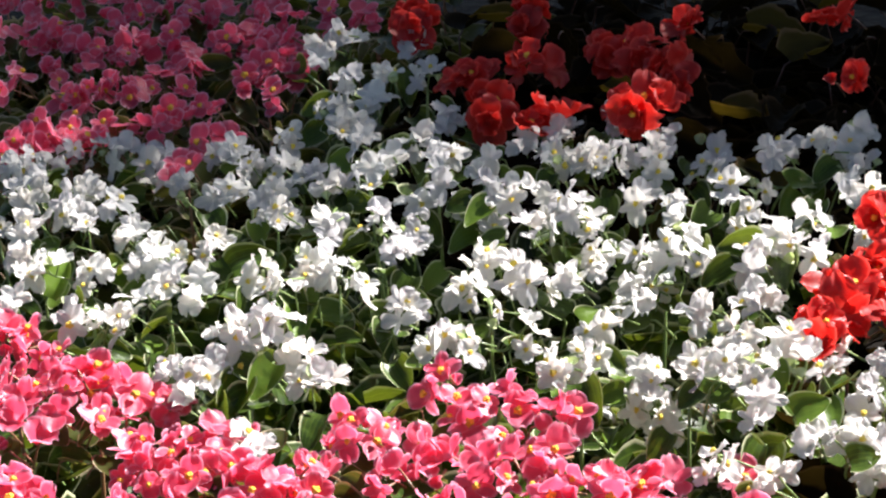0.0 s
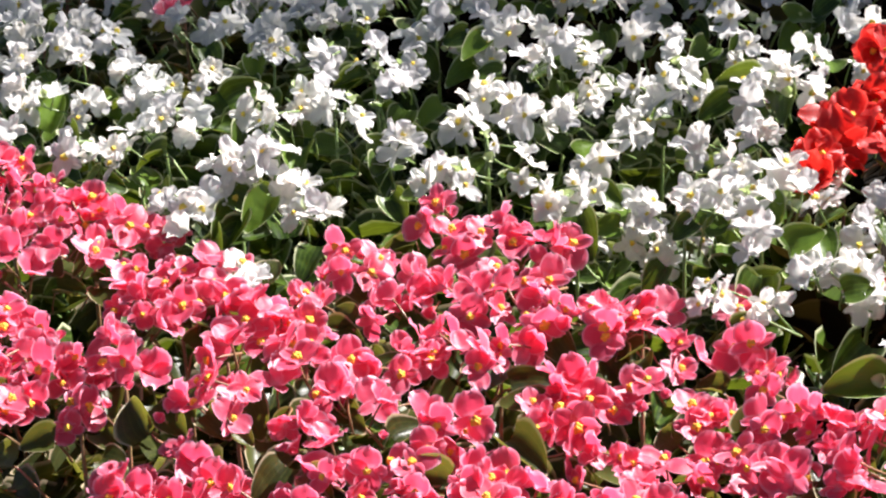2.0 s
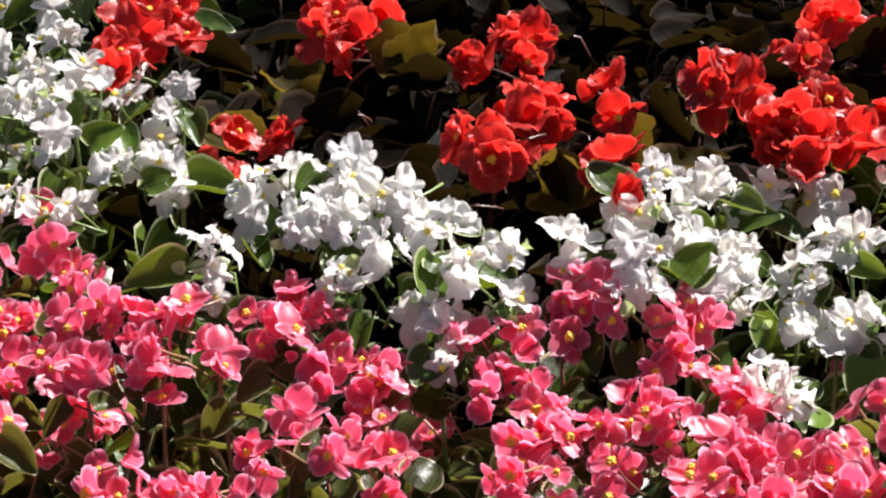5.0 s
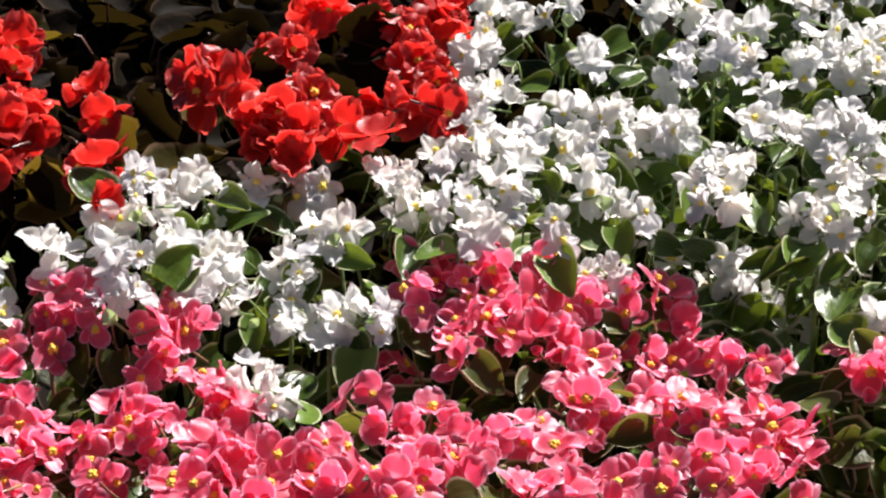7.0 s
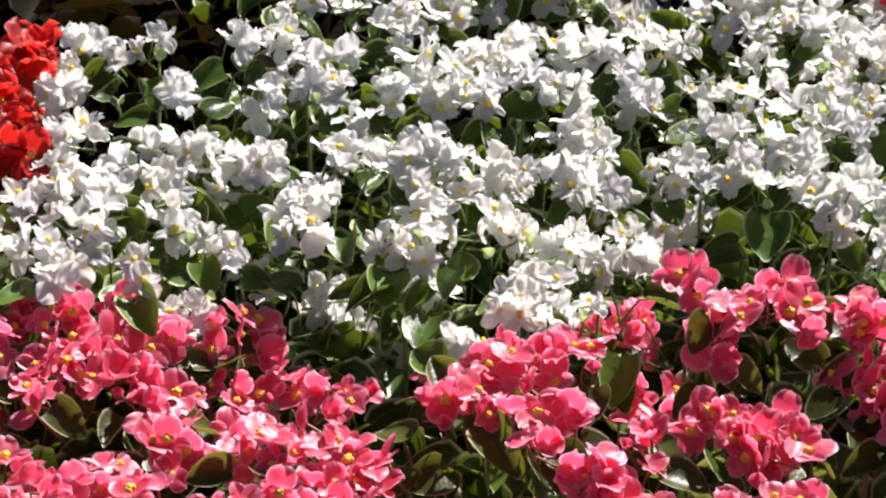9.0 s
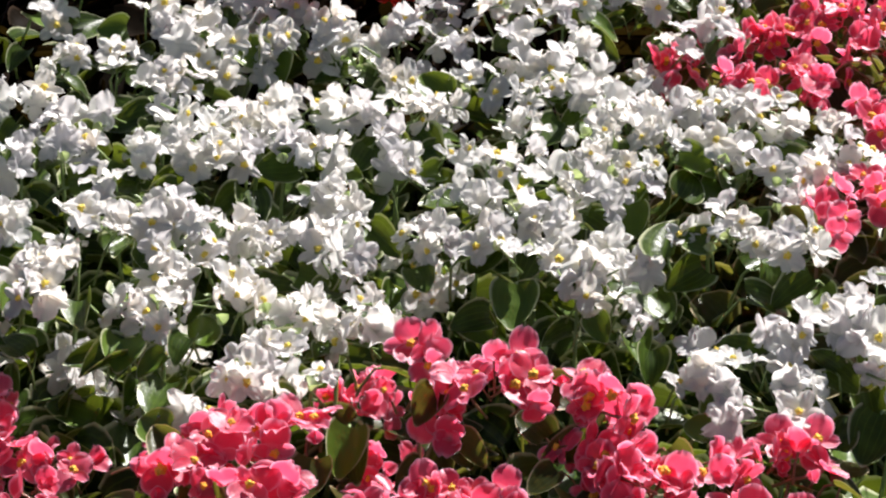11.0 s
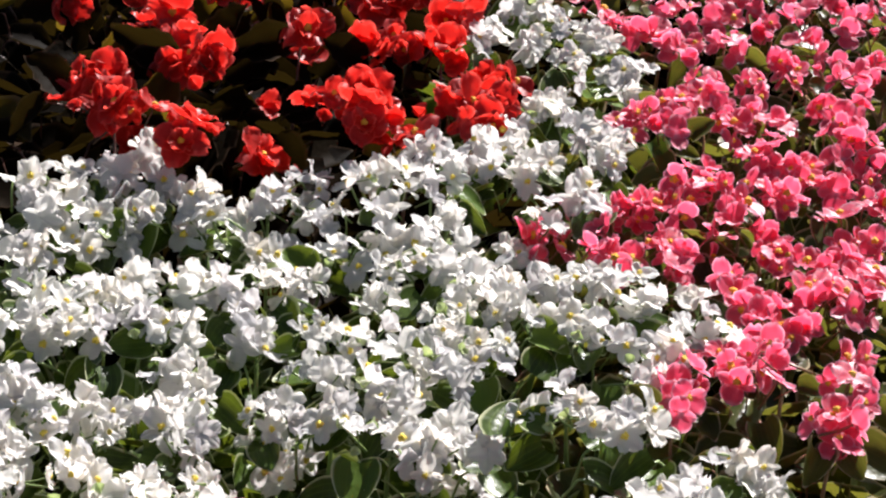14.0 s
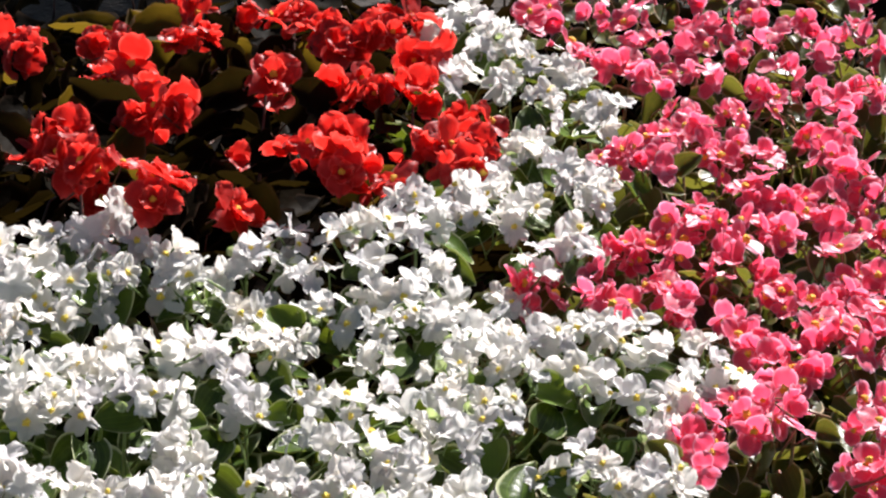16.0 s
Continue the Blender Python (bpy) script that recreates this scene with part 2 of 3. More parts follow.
def leaf_mesh(colour, length, width, seed, pointed=0.0, teeth=0.0, rows=7, cols=6, skin=None):
    """A lopsided, cupped leaf on its stalk; the stalk runs down from the origin."""
    rng, bm = random.Random(seed), bmesh.new()
    cup, curl, lop, droop = rng.uniform(0.4, 1.3), rng.uniform(0.1, 0.5), rng.uniform(-0.18, 0.18), rng.uniform(-0.35, 0.15)
    seed_at = Vector((rng.uniform(0, 50), rng.uniform(0, 50), 3))

    def place(u, v):
        w = (0.22 + 0.78 * math.sin(math.pi * (0.07 + 0.93 * u) ** (0.62 + 0.1 * pointed)) ** (0.55 + 0.35 * pointed)) if u < 0.99 else 0.30 - 0.26 * pointed
        x = length * (u - 0.14 * v * v * (u - 0.25) * (1 - pointed) - 0.10 * v * v * (1 - u))
        y = (v + lop * (1 - v * v)) * w * width / 2
        if abs(v) > 0.99 or u > 0.99:
            jag = teeth * length * noise.noise(Vector((x * 260, y * 260, 7)) + seed_at)
            x, y = x + jag, y + jag * v
        z = cup * (v * v) * w * width / 2 + curl * max(0.0, u - 0.6) ** 2 * length + droop * length * u * u
        z += 0.05 * length * noise.noise(Vector((x * 70, y * 70, 0)) + seed_at)
        return Vector((x, y, z))

    sheet(bm, rows, cols, place, lambda u, v: max(abs(v), max(0.0, (u - 0.5) * 2)))
    before = len(bm.faces)
    tube(bm, [Vector((0.12 * length, 0, -0.002)), Vector((-0.08 * length, 0, -0.006)), Vector((-0.2 * length, 0, -0.03)), Vector((-0.22 * length, 0, -0.042))], [0.0010, 0.0013, 0.0014, 0.0015], 4)
    bm.faces.ensure_lookup_table()
    for f in bm.faces[before:]:
        f.material_index = 1
    return finish(f"{colour}_leaf", bm, [skin or LEAF[colour], STEM[colour]])


FLOWERS, LEAVES, BUDS = {}, {}, {}
for colour, size in (("white", 0.0352), ("pink", 0.0368), ("red", 0.052)):
    kinds = {"white": ["open"] * 6 + ["five"] * 4 + ["half"] * 2, "pink": ["open"] * 9 + ["five"] * 2 + ["half"] * 2, "red": ["open"] * 4 + ["double"] * 5 + ["half"] * 2}[colour]
    FLOWERS[colour] = [(k, flower_mesh(k, colour, size, 40 + i)) for i, k in enumerate(kinds)]
    BUDS[colour] = [flower_mesh("bud", colour, size * s, 80 + i) for i, s in enumerate((0.62, 0.8))]
    if colour == "red":
        LEAVES[colour] = [leaf_mesh(colour, random.Random(i).uniform(0.055, 0.080), random.Random(i + 9).uniform(0.042, 0.058), 300 + i, 1.0, 0.12, 9, 8, skin=BACKLIT_LEAF if i == 6 else None) for i in range(7)]
    else:
        LEAVES[colour] = [leaf_mesh(colour, random.Random(i).uniform(0.032, 0.047), random.Random(i + 9).uniform(0.030, 0.042), 200 + i, 0.15, 0.0) for i in range(7)]
POLLENS = {c: [pollen_mesh(i, size, skin) for i in range(3)] for c, size, skin in (("white", 0.0054, LEMON_POLLEN), ("pink", 0.0064, POLLEN), ("red", 0.0064, POLLEN))}

# ---------------------------------------------------------------- ground
bm = bmesh.new()
bmesh.ops.create_circle(bm, cap_ends=True, segments=64, radius=300)
tagged(new("ground", finish("ground", bm, [SOIL], False)), "dark bare garden soil under the bedding plants", "ground", kind="structure")

# ---------------------------------------------------------------- plants
LABELS = {
    "white": "compact wax begonia with white flowers and fresh green leaves",
    "pink": "compact wax begonia with bright pink flowers and olive leaves",
    "red": "tall begonia with scarlet flowers and dark bronze leaves",
}
EYE_SIDE = Vector((0.0, -0.80, 0.60))
plants, clusters, hues = [], [], []
petals_rng = random.Random(11)


def facing(n, spin):
    """A turn that brings z to n, spun about it."""
    return n.to_track_quat("Z", "Y").to_matrix().to_4x4() @ Matrix.Rotation(spin, 4, "Z")


def low_foliage(colour, seed):
    """The dense lower leaves that close the plant towards the soil."""
    rng, bm = random.Random(seed), bmesh.new()
    simple = [leaf_mesh(colour, 0.048 if colour != "red" else 0.075, 0.044 if colour != "red" else 0.052, seed + 500 + i, 0.15 if colour != "red" else 0.8, 0.0, 4, 4) for i in range(4)]
    for k in range(85 if colour != "red" else 50):
        me = rng.choice(simple)
        a, rad = rng.uniform(0, math.tau), (0.135 if colour != "red" else 0.085) * math.sqrt(rng.random())
        m = pose(rad * math.cos(a), rad * math.sin(a), rng.uniform(0.02, 0.155 if colour != "red" else 0.15), rng.uniform(-30, 30), rng.uniform(-30, 30), math.degrees(a) + rng.uniform(-60, 60))
        fresh = len(bm.verts)
        bm.from_mesh(me)
        bm.verts.ensure_lookup_table()
        bmesh.ops.transform(bm, matrix=m, verts=bm.verts[fresh:])
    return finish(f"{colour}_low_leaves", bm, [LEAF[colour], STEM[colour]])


LOW = {c: [low_foliage(c, 60 + i) for i in range(3)] for c in ("white", "pink", "red")}


def crowded(x, y):
    """Whether a low neighbour blooms too near for a broad leaf of a tall plant."""
    return any((c[0] - x) ** 2 + (c[1] - y) ** 2 < 0.10 ** 2 and plants[h][0] != "red" for c, h in zip(clusters, hues))


def bloom(centre, home, colour, plant, rng, sparse):
    """A cluster of flowers and buds on its own stem."""
    count, spread = {"white": (rng.choice((3, 4, 4, 5)), 0.0195), "pink": (rng.choice((3, 4, 4, 4)), 0.0235), "red": (rng.randint(2, 4), 0.027)}[colour]
    if sparse:
        count = rng.randint(2, 3) if colour != "red" else 1
    out = centre - home
    out.z = 0
    if len(clusters) % 6 == 0:
        top, root, bm = centre - Vector((0, 0, 0.022)), out * 0.35, bmesh.new()
        tube(bm, [root, (root + top - home) / 2 + out * 0.2 + Vector((0, 0, 0.02)), top - home], [0.0032, 0.0022, 0.0013], 5)
        part("stem", finish("stem", bm, [STEM[colour]]), plant, Matrix.Identity(4))
    for k in range(2 if colour == "red" else 1):  # leaves that carry the cluster
        a, rad, big = -math.pi / 2 + rng.uniform(-1.9, 1.9), rng.uniform(0.014, 0.034), 1.0 if colour != "red" else 1.4
        at = out + Vector((big * rad * math.cos(a), big * rad * math.sin(a), centre.z - rng.uniform(0.016, 0.040)))
        if colour == "red" and crowded(home.x + at.x, home.y + at.y):
            continue
        n = (Vector((0, 0, 0.8 if colour != "red" else 0.1)) + EYE_SIDE * (0.6 if colour != "red" else 1.0) + 2 * out + 0.6 * Vector((rng.uniform(-1, 1), rng.uniform(-1, 1), 0))).normalized()
        # [:6] leaves out the red plants' backlit-coloured leaf in the shaded left part
        part("leaf", rng.choice(LEAVES[colour][:6] if plant.location.x < -0.75 else LEAVES[colour]), plant, Matrix.Translation(at) @ facing(n, a + rng.uniform(-1.3, 1.3)) @ Matrix.Scale(rng.uniform(0.62, 0.98) * (1.08 if colour == "white" else 1.0), 4))
    for k in range(count):
        a, rad = k * 2.4 + rng.uniform(-0.5, 0.5), spread * math.sqrt((k + 0.15) / count)
        off = Vector((rad * math.cos(a), rad * math.sin(a), -0.75 * rad + rng.uniform(-0.005, 0.005)))
        n = (Vector((0, 0, 0.30)) + EYE_SIDE * 0.70 + 24 * Vector((off.x, off.y, 0)) + 1.5 * out + 1.15 * Vector((rng.uniform(-1, 1), rng.uniform(-1, 1), rng.uniform(-0.5, 1)))).normalized()
        turn = rng.uniform(-0.6, 0.6) + (math.pi if rng.random() < 0.5 else 0)
        m = Matrix.Translation(out + off + Vector((0, 0, centre.z))) @ facing(n, turn) @ Matrix.Scale(rng.uniform(0.74, 1.18), 4)
        if k and rng.random() < 0.14:
            part("flower_bud", rng.choice(BUDS[colour]), plant, m)
            continue
        kind, me = rng.choice(FLOWERS[colour])
        fl = part("flower", me, plant, m)
        if kind != "half" and (plant.location.y < 2.45 or k == 0) and n.y < 0.15 and rng.random() < (0.52 if colour == "white" else 0.85):
            part("pollen", rng.choice(POLLENS[colour]), fl, Matrix.Translation((0, 0, 0.0022)) @ Matrix.Scale(rng.uniform(0.85, 1.15), 4), "yellow pollen head")


def begonia(colour, x, y, heads):
    """A bedding plant at (x, y); heads: its flower clusters, in millimetres sideways and back from the plant's foot and up from the soil, with a 1 for a thin one."""
    plant = new("begonia")
    plant.location, plant.empty_display_size = (x, y, 0.0), 0.05
    tagged(plant, LABELS[colour], "begonia", f"{colour} begonias in the bed")
    plants.append((colour, x, y, plant))
    for dx, dy, z, *sparse in heads:
        centre = Vector((x + dx / 1000, y + dy / 1000, z / 1000))
        clusters.append((centre.x, centre.y, centre.z))
        hues.append(len(plants) - 1)
        bloom(centre, Vector((x, y, 0)), colour, plant, petals_rng, sparse)
    for k in range(0 if heads else 3):
        a = k * 2.1 + x * 9
        at = Vector((0.05 * math.cos(a), 0.05 * math.sin(a), 0.20))
        part("leaf", petals_rng.choice(LEAVES[colour]), plant, Matrix.Translation(at) @ facing((at + Vector((0, 0, 0.1))).normalized(), a))
    tagged(part("lower_leaves", petals_rng.choice(LOW[colour]), plant, pose(0, 0, 0, 0, 0, petals_rng.uniform(0, 360))), kind="stuff")


begonia("pink", -1.802, 2.644, [(-72, 15, 292), (0, -1, 296), (39, 45, 289)])
begonia("pink", -1.723, 2.537, [(-44, -9, 296), (-28, 48, 290), (12, 14, 291), (38, 69, 295), (-86, 15, 291), (-21, 6, 292), (52, -7, 288)])
begonia("pink", -1.637, 2.388, [(-77, 24, 294), (-50, 71, 292), (13, 16, 291), (75, 19, 294), (-82, -20, 290), (11, -21, 292), (36, 44, 289)])
begonia("pink", -1.609, 2.657, [(-54, -17, 291), (33, 24, 290), (4, -13, 290), (-86, 21, 294), (-39, 51, 290), (75, 69, 292)])
begonia("pink", -1.593, 2.270, [(-35, 17, 296), (-37, -32, 296), (44, 23, 294), (6, 18, 292), (-8, 89, 290), (-8, -8, 289), (37, -14, 296), (-37, -23, 266, 1)])
begonia("pink", -1.568, 2.511, [(-60, 5, 289), (-26, 59, 293), (34, -26, 294), (41, 72, 293), (-70, 45, 295), (13, 23, 288), (1, -45, 292)])
begonia("pink", -1.461, 2.299, [(-37, 60, 292), (-16, 89, 288), (35, 5, 293), (50, -88, 298), (-53, 20, 293), (-30, 17, 290)])
begonia("pink", -1.457, 2.623, [(-64, 35, 295), (-17, -27, 292), (-20, 51, 292), (20, 64, 294), (62, 65, 289), (-48, -19, 295), (12, -43, 294)])
begonia("pink", -1.437, 2.467, [(-17, -3, 294), (30, -33, 290), (-5, 35, 295), (30, 52, 291), (-72, -51, 289), (-31, 67, 295), (9, 55, 296)])
begonia("pink", -1.355, 1.760, [(-82, 48, 296), (-64, 58, 293), (-45, 65, 292), (-2, 36, 288), (-31, -4, 293), (10, -28, 294), (-14, -69, 295), (46, 21, 290), (70, 5, 290), (34, 1, 293)])
begonia("pink", -1.288, 1.651, [(-46, 17, 294), (-16, 33, 296), (12, 63, 289), (-25, -54, 292), (5, -81, 295), (31, 91, 292)])
begonia("pink", -1.211, 1.494, [(-34, 62, 293), (-34, 42, 288), (-75, 32, 293), (89, -27, 334), (-3, 2, 295), (-42, 10, 295), (59, -51, 305), (-10, -44, 290), (-24, -63, 294), (18, 20, 293), (36, 44, 301)])
begonia("pink", -1.166, 1.649, [(-56, 98, 290), (-34, -3, 303), (3, -26, 309), (-27, -29, 302), (33, -59, 311), (-9, -46, 308), (39, 9, 314), (44, -27, 316), (8, -4, 310), (62, -36, 313)])
begonia("pink", -1.051, 1.558, [(2, -62, 345), (-3, -135, 338), (16, -124, 349), (38, -123, 342), (-23, 46, 312), (-11, 38, 307), (14, 58, 294), (54, -56, 334), (28, -17, 323), (87, -35, 326)])
begonia("pink", -1.007, 1.691, [(-51, -35, 295), (-44, 50, 292), (-22, 57, 286), (-36, 15, 291), (16, -5, 281), (25, 41, 284), (48, 30, 281)])
begonia("pink", -0.986, 1.372, [(20, 60, 326), (-49, 17, 309), (-76, -25, 302), (-97, -9, 298), (-48, -28, 299), (-65, -59, 292), (-28, 0, 307), (0, -13, 306), (40, -23, 314), (66, -9, 332), (92, 3, 338), (127, -29, 316), (37, -53, 299), (76, -40, 311), (54, 30, 331)])
begonia("pink", -0.926, 1.759, [(-55, 43, 290), (-30, 46, 291), (-77, 78, 292), (-4, 60, 292), (37, 43, 292), (4, -11, 292), (-1, -56, 289), (25, -45, 292), (54, -27, 296)])
begonia("pink", -0.896, 1.558, [(16, 34, 307), (27, 57, 305), (-32, 13, 312), (-25, 46, 305), (-48, -30, 321), (76, -12, 290), (-19, -94, 328), (35, -120, 337), (54, -100, 331), (-59, -86, 328)])
begonia("pink", -0.776, 1.650, [(-61, 29, 303), (-34, 32, 305), (-18, 26, 300), (-3, 55, 301), (37, 11, 289), (62, 94, 284), (87, 31, 284), (-32, -56, 293), (-14, -72, 285), (25, -47, 286), (-80, 12, 300)])
begonia("pink", -0.761, 1.437, [(-27, 94, 289), (-93, -68, 324), (-53, -37, 329), (-32, -37, 322), (-44, -65, 324), (40, -43, 322), (44, -84, 327), (75, -83, 322), (85, -29, 315), (20, 80, 274), (44, 86, 269), (-5, 78, 282), (13, -61, 326), (-104, -44, 329), (48, 16, 295), (-80, -138, 320), (-10, -128, 325), (7, -144, 324), (-39, -137, 323)])
begonia("pink", -0.627, 1.539, [(-41, 129, 273), (-75, 63, 272), (-60, 58, 272), (-14, 31, 300), (11, 35, 306), (36, 18, 304), (-23, -24, 293), (9, -34, 294), (-36, 71, 195), (63, -36, 294), (56, -22, 303), (-51, 3, 270)])
begonia("pink", -0.561, 1.373, [(-79, 215, 192), (-109, 172, 200), (-15, 20, 286), (26, -6, 289), (40, -19, 295), (-13, -8, 288), (58, -10, 290), (-107, -13, 291)])
begonia("pink", -0.501, 1.566, [(-58, -2, 309), (-27, -35, 296), (18, 34, 303), (47, 9, 296), (20, -11, 296), (0, 8, 298)])
begonia("pink", -0.407, 1.466, [(-33, 63, 286), (0, 63, 289), (-17, 37, 281), (-62, 4, 285), (-18, -18, 284), (4, -1, 284), (-67, -40, 286), (14, -57, 285), (75, 53, 281), (28, 171, 172, 1), (23, 128, 175, 1), (3, 41, 285)])
begonia("pink", -0.253, 1.576, [(-12, 28, 314), (-29, 36, 313), (5, 18, 306), (-87, -19, 290), (-54, -13, 298), (-48, -47, 276), (52, -17, 283), (55, -2, 298), (-27, 12, 302), (63, 27, 300), (80, 22, 288)])
begonia("pink", -0.210, 1.432, [(-72, 59, 279), (-81, 19, 277), (-62, 18, 279), (-5, 71, 286), (11, 40, 289), (-4, 30, 284), (-35, 31, 286), (-25, -19, 284), (-93, -33, 285), (-67, -26, 282), (42, 105, 284), (59, 77, 283), (71, 69, 283), (52, 24, 287), (71, 8, 288), (26, -36, 288), (41, -34, 291), (60, -14, 290)])
begonia("pink", -0.053, 1.410, [(-63, 11, 292), (-28, 27, 289), (-21, -17, 289), (-40, 16, 288), (17, -11, 288), (40, -2, 286), (-74, -25, 286), (28, 65, 276), (49, 87, 274), (64, 64, 271), (39, 39, 279)])
begonia("pink", -0.015, 1.576, [(13, 88, 267), (45, 51, 265), (-4, 148, 158, 1), (-36, 148, 154, 1), (29, 13, 270), (-31, -30, 256, 1)])
begonia("pink", 0.064, 1.617, [(40, 83, 273), (27, 76, 268), (-60, 86, 274), (-16, 87, 277), (-36, 54, 267), (-11, 37, 267), (15, 36, 262), (0, 15, 261), (16, -2, 256), (40, 32, 259), (61, 65, 258), (-11, 65, 276)])
begonia("pink", 0.074, 1.414, [(-31, 69, 263), (-12, 100, 251), (8, 55, 253), (26, 71, 241), (-16, -23, 282), (5, -34, 290), (40, -25, 288), (41, 138, 233), (58, 172, 225), (-50, 37, 272)])
begonia("pink", 0.164, 1.538, [(7, 47, 218), (-42, 74, 242), (-61, 57, 244), (28, 106, 209), (6, 107, 219), (-7, 153, 242), (16, 162, 246), (38, 154, 224), (56, 112, 213), (90, 74, 230)])
begonia("pink", 0.204, 1.418, [(-50, -14, 285), (-42, 92, 251), (25, 110, 264), (35, 67, 269), (11, 69, 270), (-15, 89, 263), (17, 26, 266), (8, -9, 273), (36, -7, 269), (-22, 0, 279), (47, 41, 270)])
begonia("pink", 0.363, 1.506, [(-6, 35, 304), (-1, 18, 305), (-24, 139, 210), (-54, 2, 291), (-31, -7, 295), (10, -10, 298), (5, -52, 303), (27, -47, 303), (62, 36, 297), (34, 26, 297)])
begonia("pink", 0.424, 1.372, [(-56, 45, 305), (18, 49, 295), (-27, 12, 307), (-23, -3, 299), (-15, -23, 298), (5, -21, 289), (66, -32, 286)])
begonia("pink", 0.520, 1.406, [(-12, 46, 296), (-21, 43, 289), (22, 35, 295), (29, 14, 290), (5, 2, 281), (11, -50, 280), (5, 26, 281)])
begonia("pink", 0.520, 1.579, [(-45, 111, 216), (-22, 92, 232), (-1, 18, 319), (21, -54, 337), (-3, -52, 319), (0, -59, 308), (54, -42, 337), (57, -62, 334), (-29, 67, 184, 1), (-5, 56, 183, 1), (-26, 25, 185, 1), (-16, 128, 203, 1)])
begonia("pink", 0.634, 1.492, [(-18, 20, 334), (19, -1, 319), (1, -2, 332), (-24, -23, 309), (-17, -33, 295), (-1, -45, 312), (-10, -66, 303)])
begonia("pink", 0.704, 1.421, [(-49, 10, 297), (-70, -21, 292), (-36, 11, 295), (-49, -33, 289), (-1, 16, 293), (16, 42, 293), (49, 52, 292), (61, 36, 293), (37, -33, 290), (5, -28, 294), (80, 55, 292)])
begonia("pink", 0.917, 2.058, [(-16, 86, 288), (4, 64, 286), (-55, 61, 276), (-66, 61, 271), (33, 87, 289), (45, 7, 287), (51, -21, 290), (38, -47, 288), (86, 4, 291), (-13, 8, 287), (-6, -5, 282)])
begonia("pink", 0.942, 1.760, [(-23, 71, 288), (8, 65, 293), (-60, -41, 332), (-40, 51, 286), (33, -124, 355), (42, -137, 357)])
begonia("pink", 1.004, 1.856, [(7, 109, 283), (22, 80, 286), (4, 58, 284), (31, 49, 286), (-4, 10, 290), (-29, -4, 290), (-50, 5, 287), (-21, -44, 307), (65, -30, 294), (9, -144, 340)])
begonia("pink", 1.039, 2.321, [(-5, -27, 330), (-42, -35, 324), (-51, -31, 311), (-22, -62, 323), (42, -62, 317)])
begonia("pink", 1.039, 2.151, [(43, 46, 310), (-11, 19, 310), (-9, -23, 312), (-27, 3, 307), (53, -35, 306), (33, -29, 311), (-75, -10, 295), (-52, -24, 300), (-4, -71, 313)])
begonia("pink", 1.079, 2.727, [(-68, -24, 291), (-41, -1, 290), (13, -39, 295), (64, -24, 292), (-48, 72, 290), (2, 81, 290), (35, 33, 296), (88, 51, 296)])
begonia("pink", 1.083, 1.990, [(46, 76, 299), (-30, 64, 301), (-22, 41, 300), (-31, 28, 291), (37, 25, 291), (68, 48, 294), (9, 8, 291), (50, -10, 291), (-22, -31, 293), (-71, 6, 284), (5, -56, 292), (27, -53, 288)])
begonia("pink", 1.109, 2.556, [(-74, 73, 289), (-59, 36, 290), (-4, 92, 296), (-12, -15, 294), (1, -51, 295), (-32, 2, 288), (25, 60, 293), (65, 24, 292), (51, -37, 291), (100, -4, 294)])
begonia("pink", 1.157, 2.363, [(42, 105, 290), (-3, 49, 292), (50, 74, 290), (-54, 59, 292), (-88, -67, 332), (-59, -88, 320), (-30, -104, 313), (29, -87, 319), (57, -77, 318)])
begonia("pink", 1.169, 2.188, [(16, 42, 321), (-68, 16, 311), (-52, -19, 308), (33, 12, 315), (46, -3, 303), (15, -37, 299), (-3, -9, 305), (-32, -12, 303), (11, -88, 300), (-26, -40, 304)])
begonia("pink", 1.247, 2.664, [(-61, -14, 289), (-22, -16, 294), (10, -1, 292), (19, -68, 291), (64, -36, 295), (-33, 90, 295), (25, 120, 290), (59, 78, 289)])
begonia("pink", 1.289, 2.473, [(-43, 36, 295), (16, 88, 289), (48, 103, 294), (76, 73, 291), (-32, -18, 291), (-32, -67, 292), (23, -39, 295), (7, -34, 288)])
begonia("pink", 1.388, 2.693, [(-2, -63, 289), (-31, 56, 294), (10, 36, 291), (61, 57, 290)])
begonia("white", -1.634, 2.304, [(-11, -54, 270, 1), (53, -18, 264, 1)])
begonia("white", -1.527, 2.152, [(32, -11, 294), (80, -35, 296), (-28, -32, 294), (9, 92, 294), (-52, 39, 294), (-68, 19, 294), (-30, 76, 290), (31, 83, 293), (-23, -8, 294), (46, -67, 295), (-46, -65, 269, 1)])
begonia("white", -1.441, 1.979, [(-73, 61, 295), (-12, 75, 289), (38, 82, 291), (-10, -52, 314), (19, -42, 315), (51, -42, 307), (1, -104, 301)])
begonia("white", -1.357, 2.215, [(-112, 36, 289), (-41, -46, 294), (-25, 48, 295), (7, -41, 290), (7, 18, 291), (53, -32, 291), (18, 102, 292), (43, 25, 291), (81, 9, 295), (-86, 5, 265, 1)])
begonia("white", -1.336, 1.872, [(20, 25, 302), (-30, -15, 301), (12, -14, 299)])
begonia("white", -1.324, 2.552, [(-61, -29, 319), (-48, 8, 313), (50, -89, 316), (92, -87, 315), (42, 6, 314)])
begonia("white", -1.302, 2.411, [(-16, 40, 310), (31, -12, 311), (-20, -4, 294), (29, -85, 311)])
begonia("white", -1.289, 2.008, [(-71, 20, 292), (-23, 42, 293), (-13, -77, 313), (18, -81, 312), (60, -39, 309), (78, 22, 295), (12, 124, 291), (-57, -19, 300)])
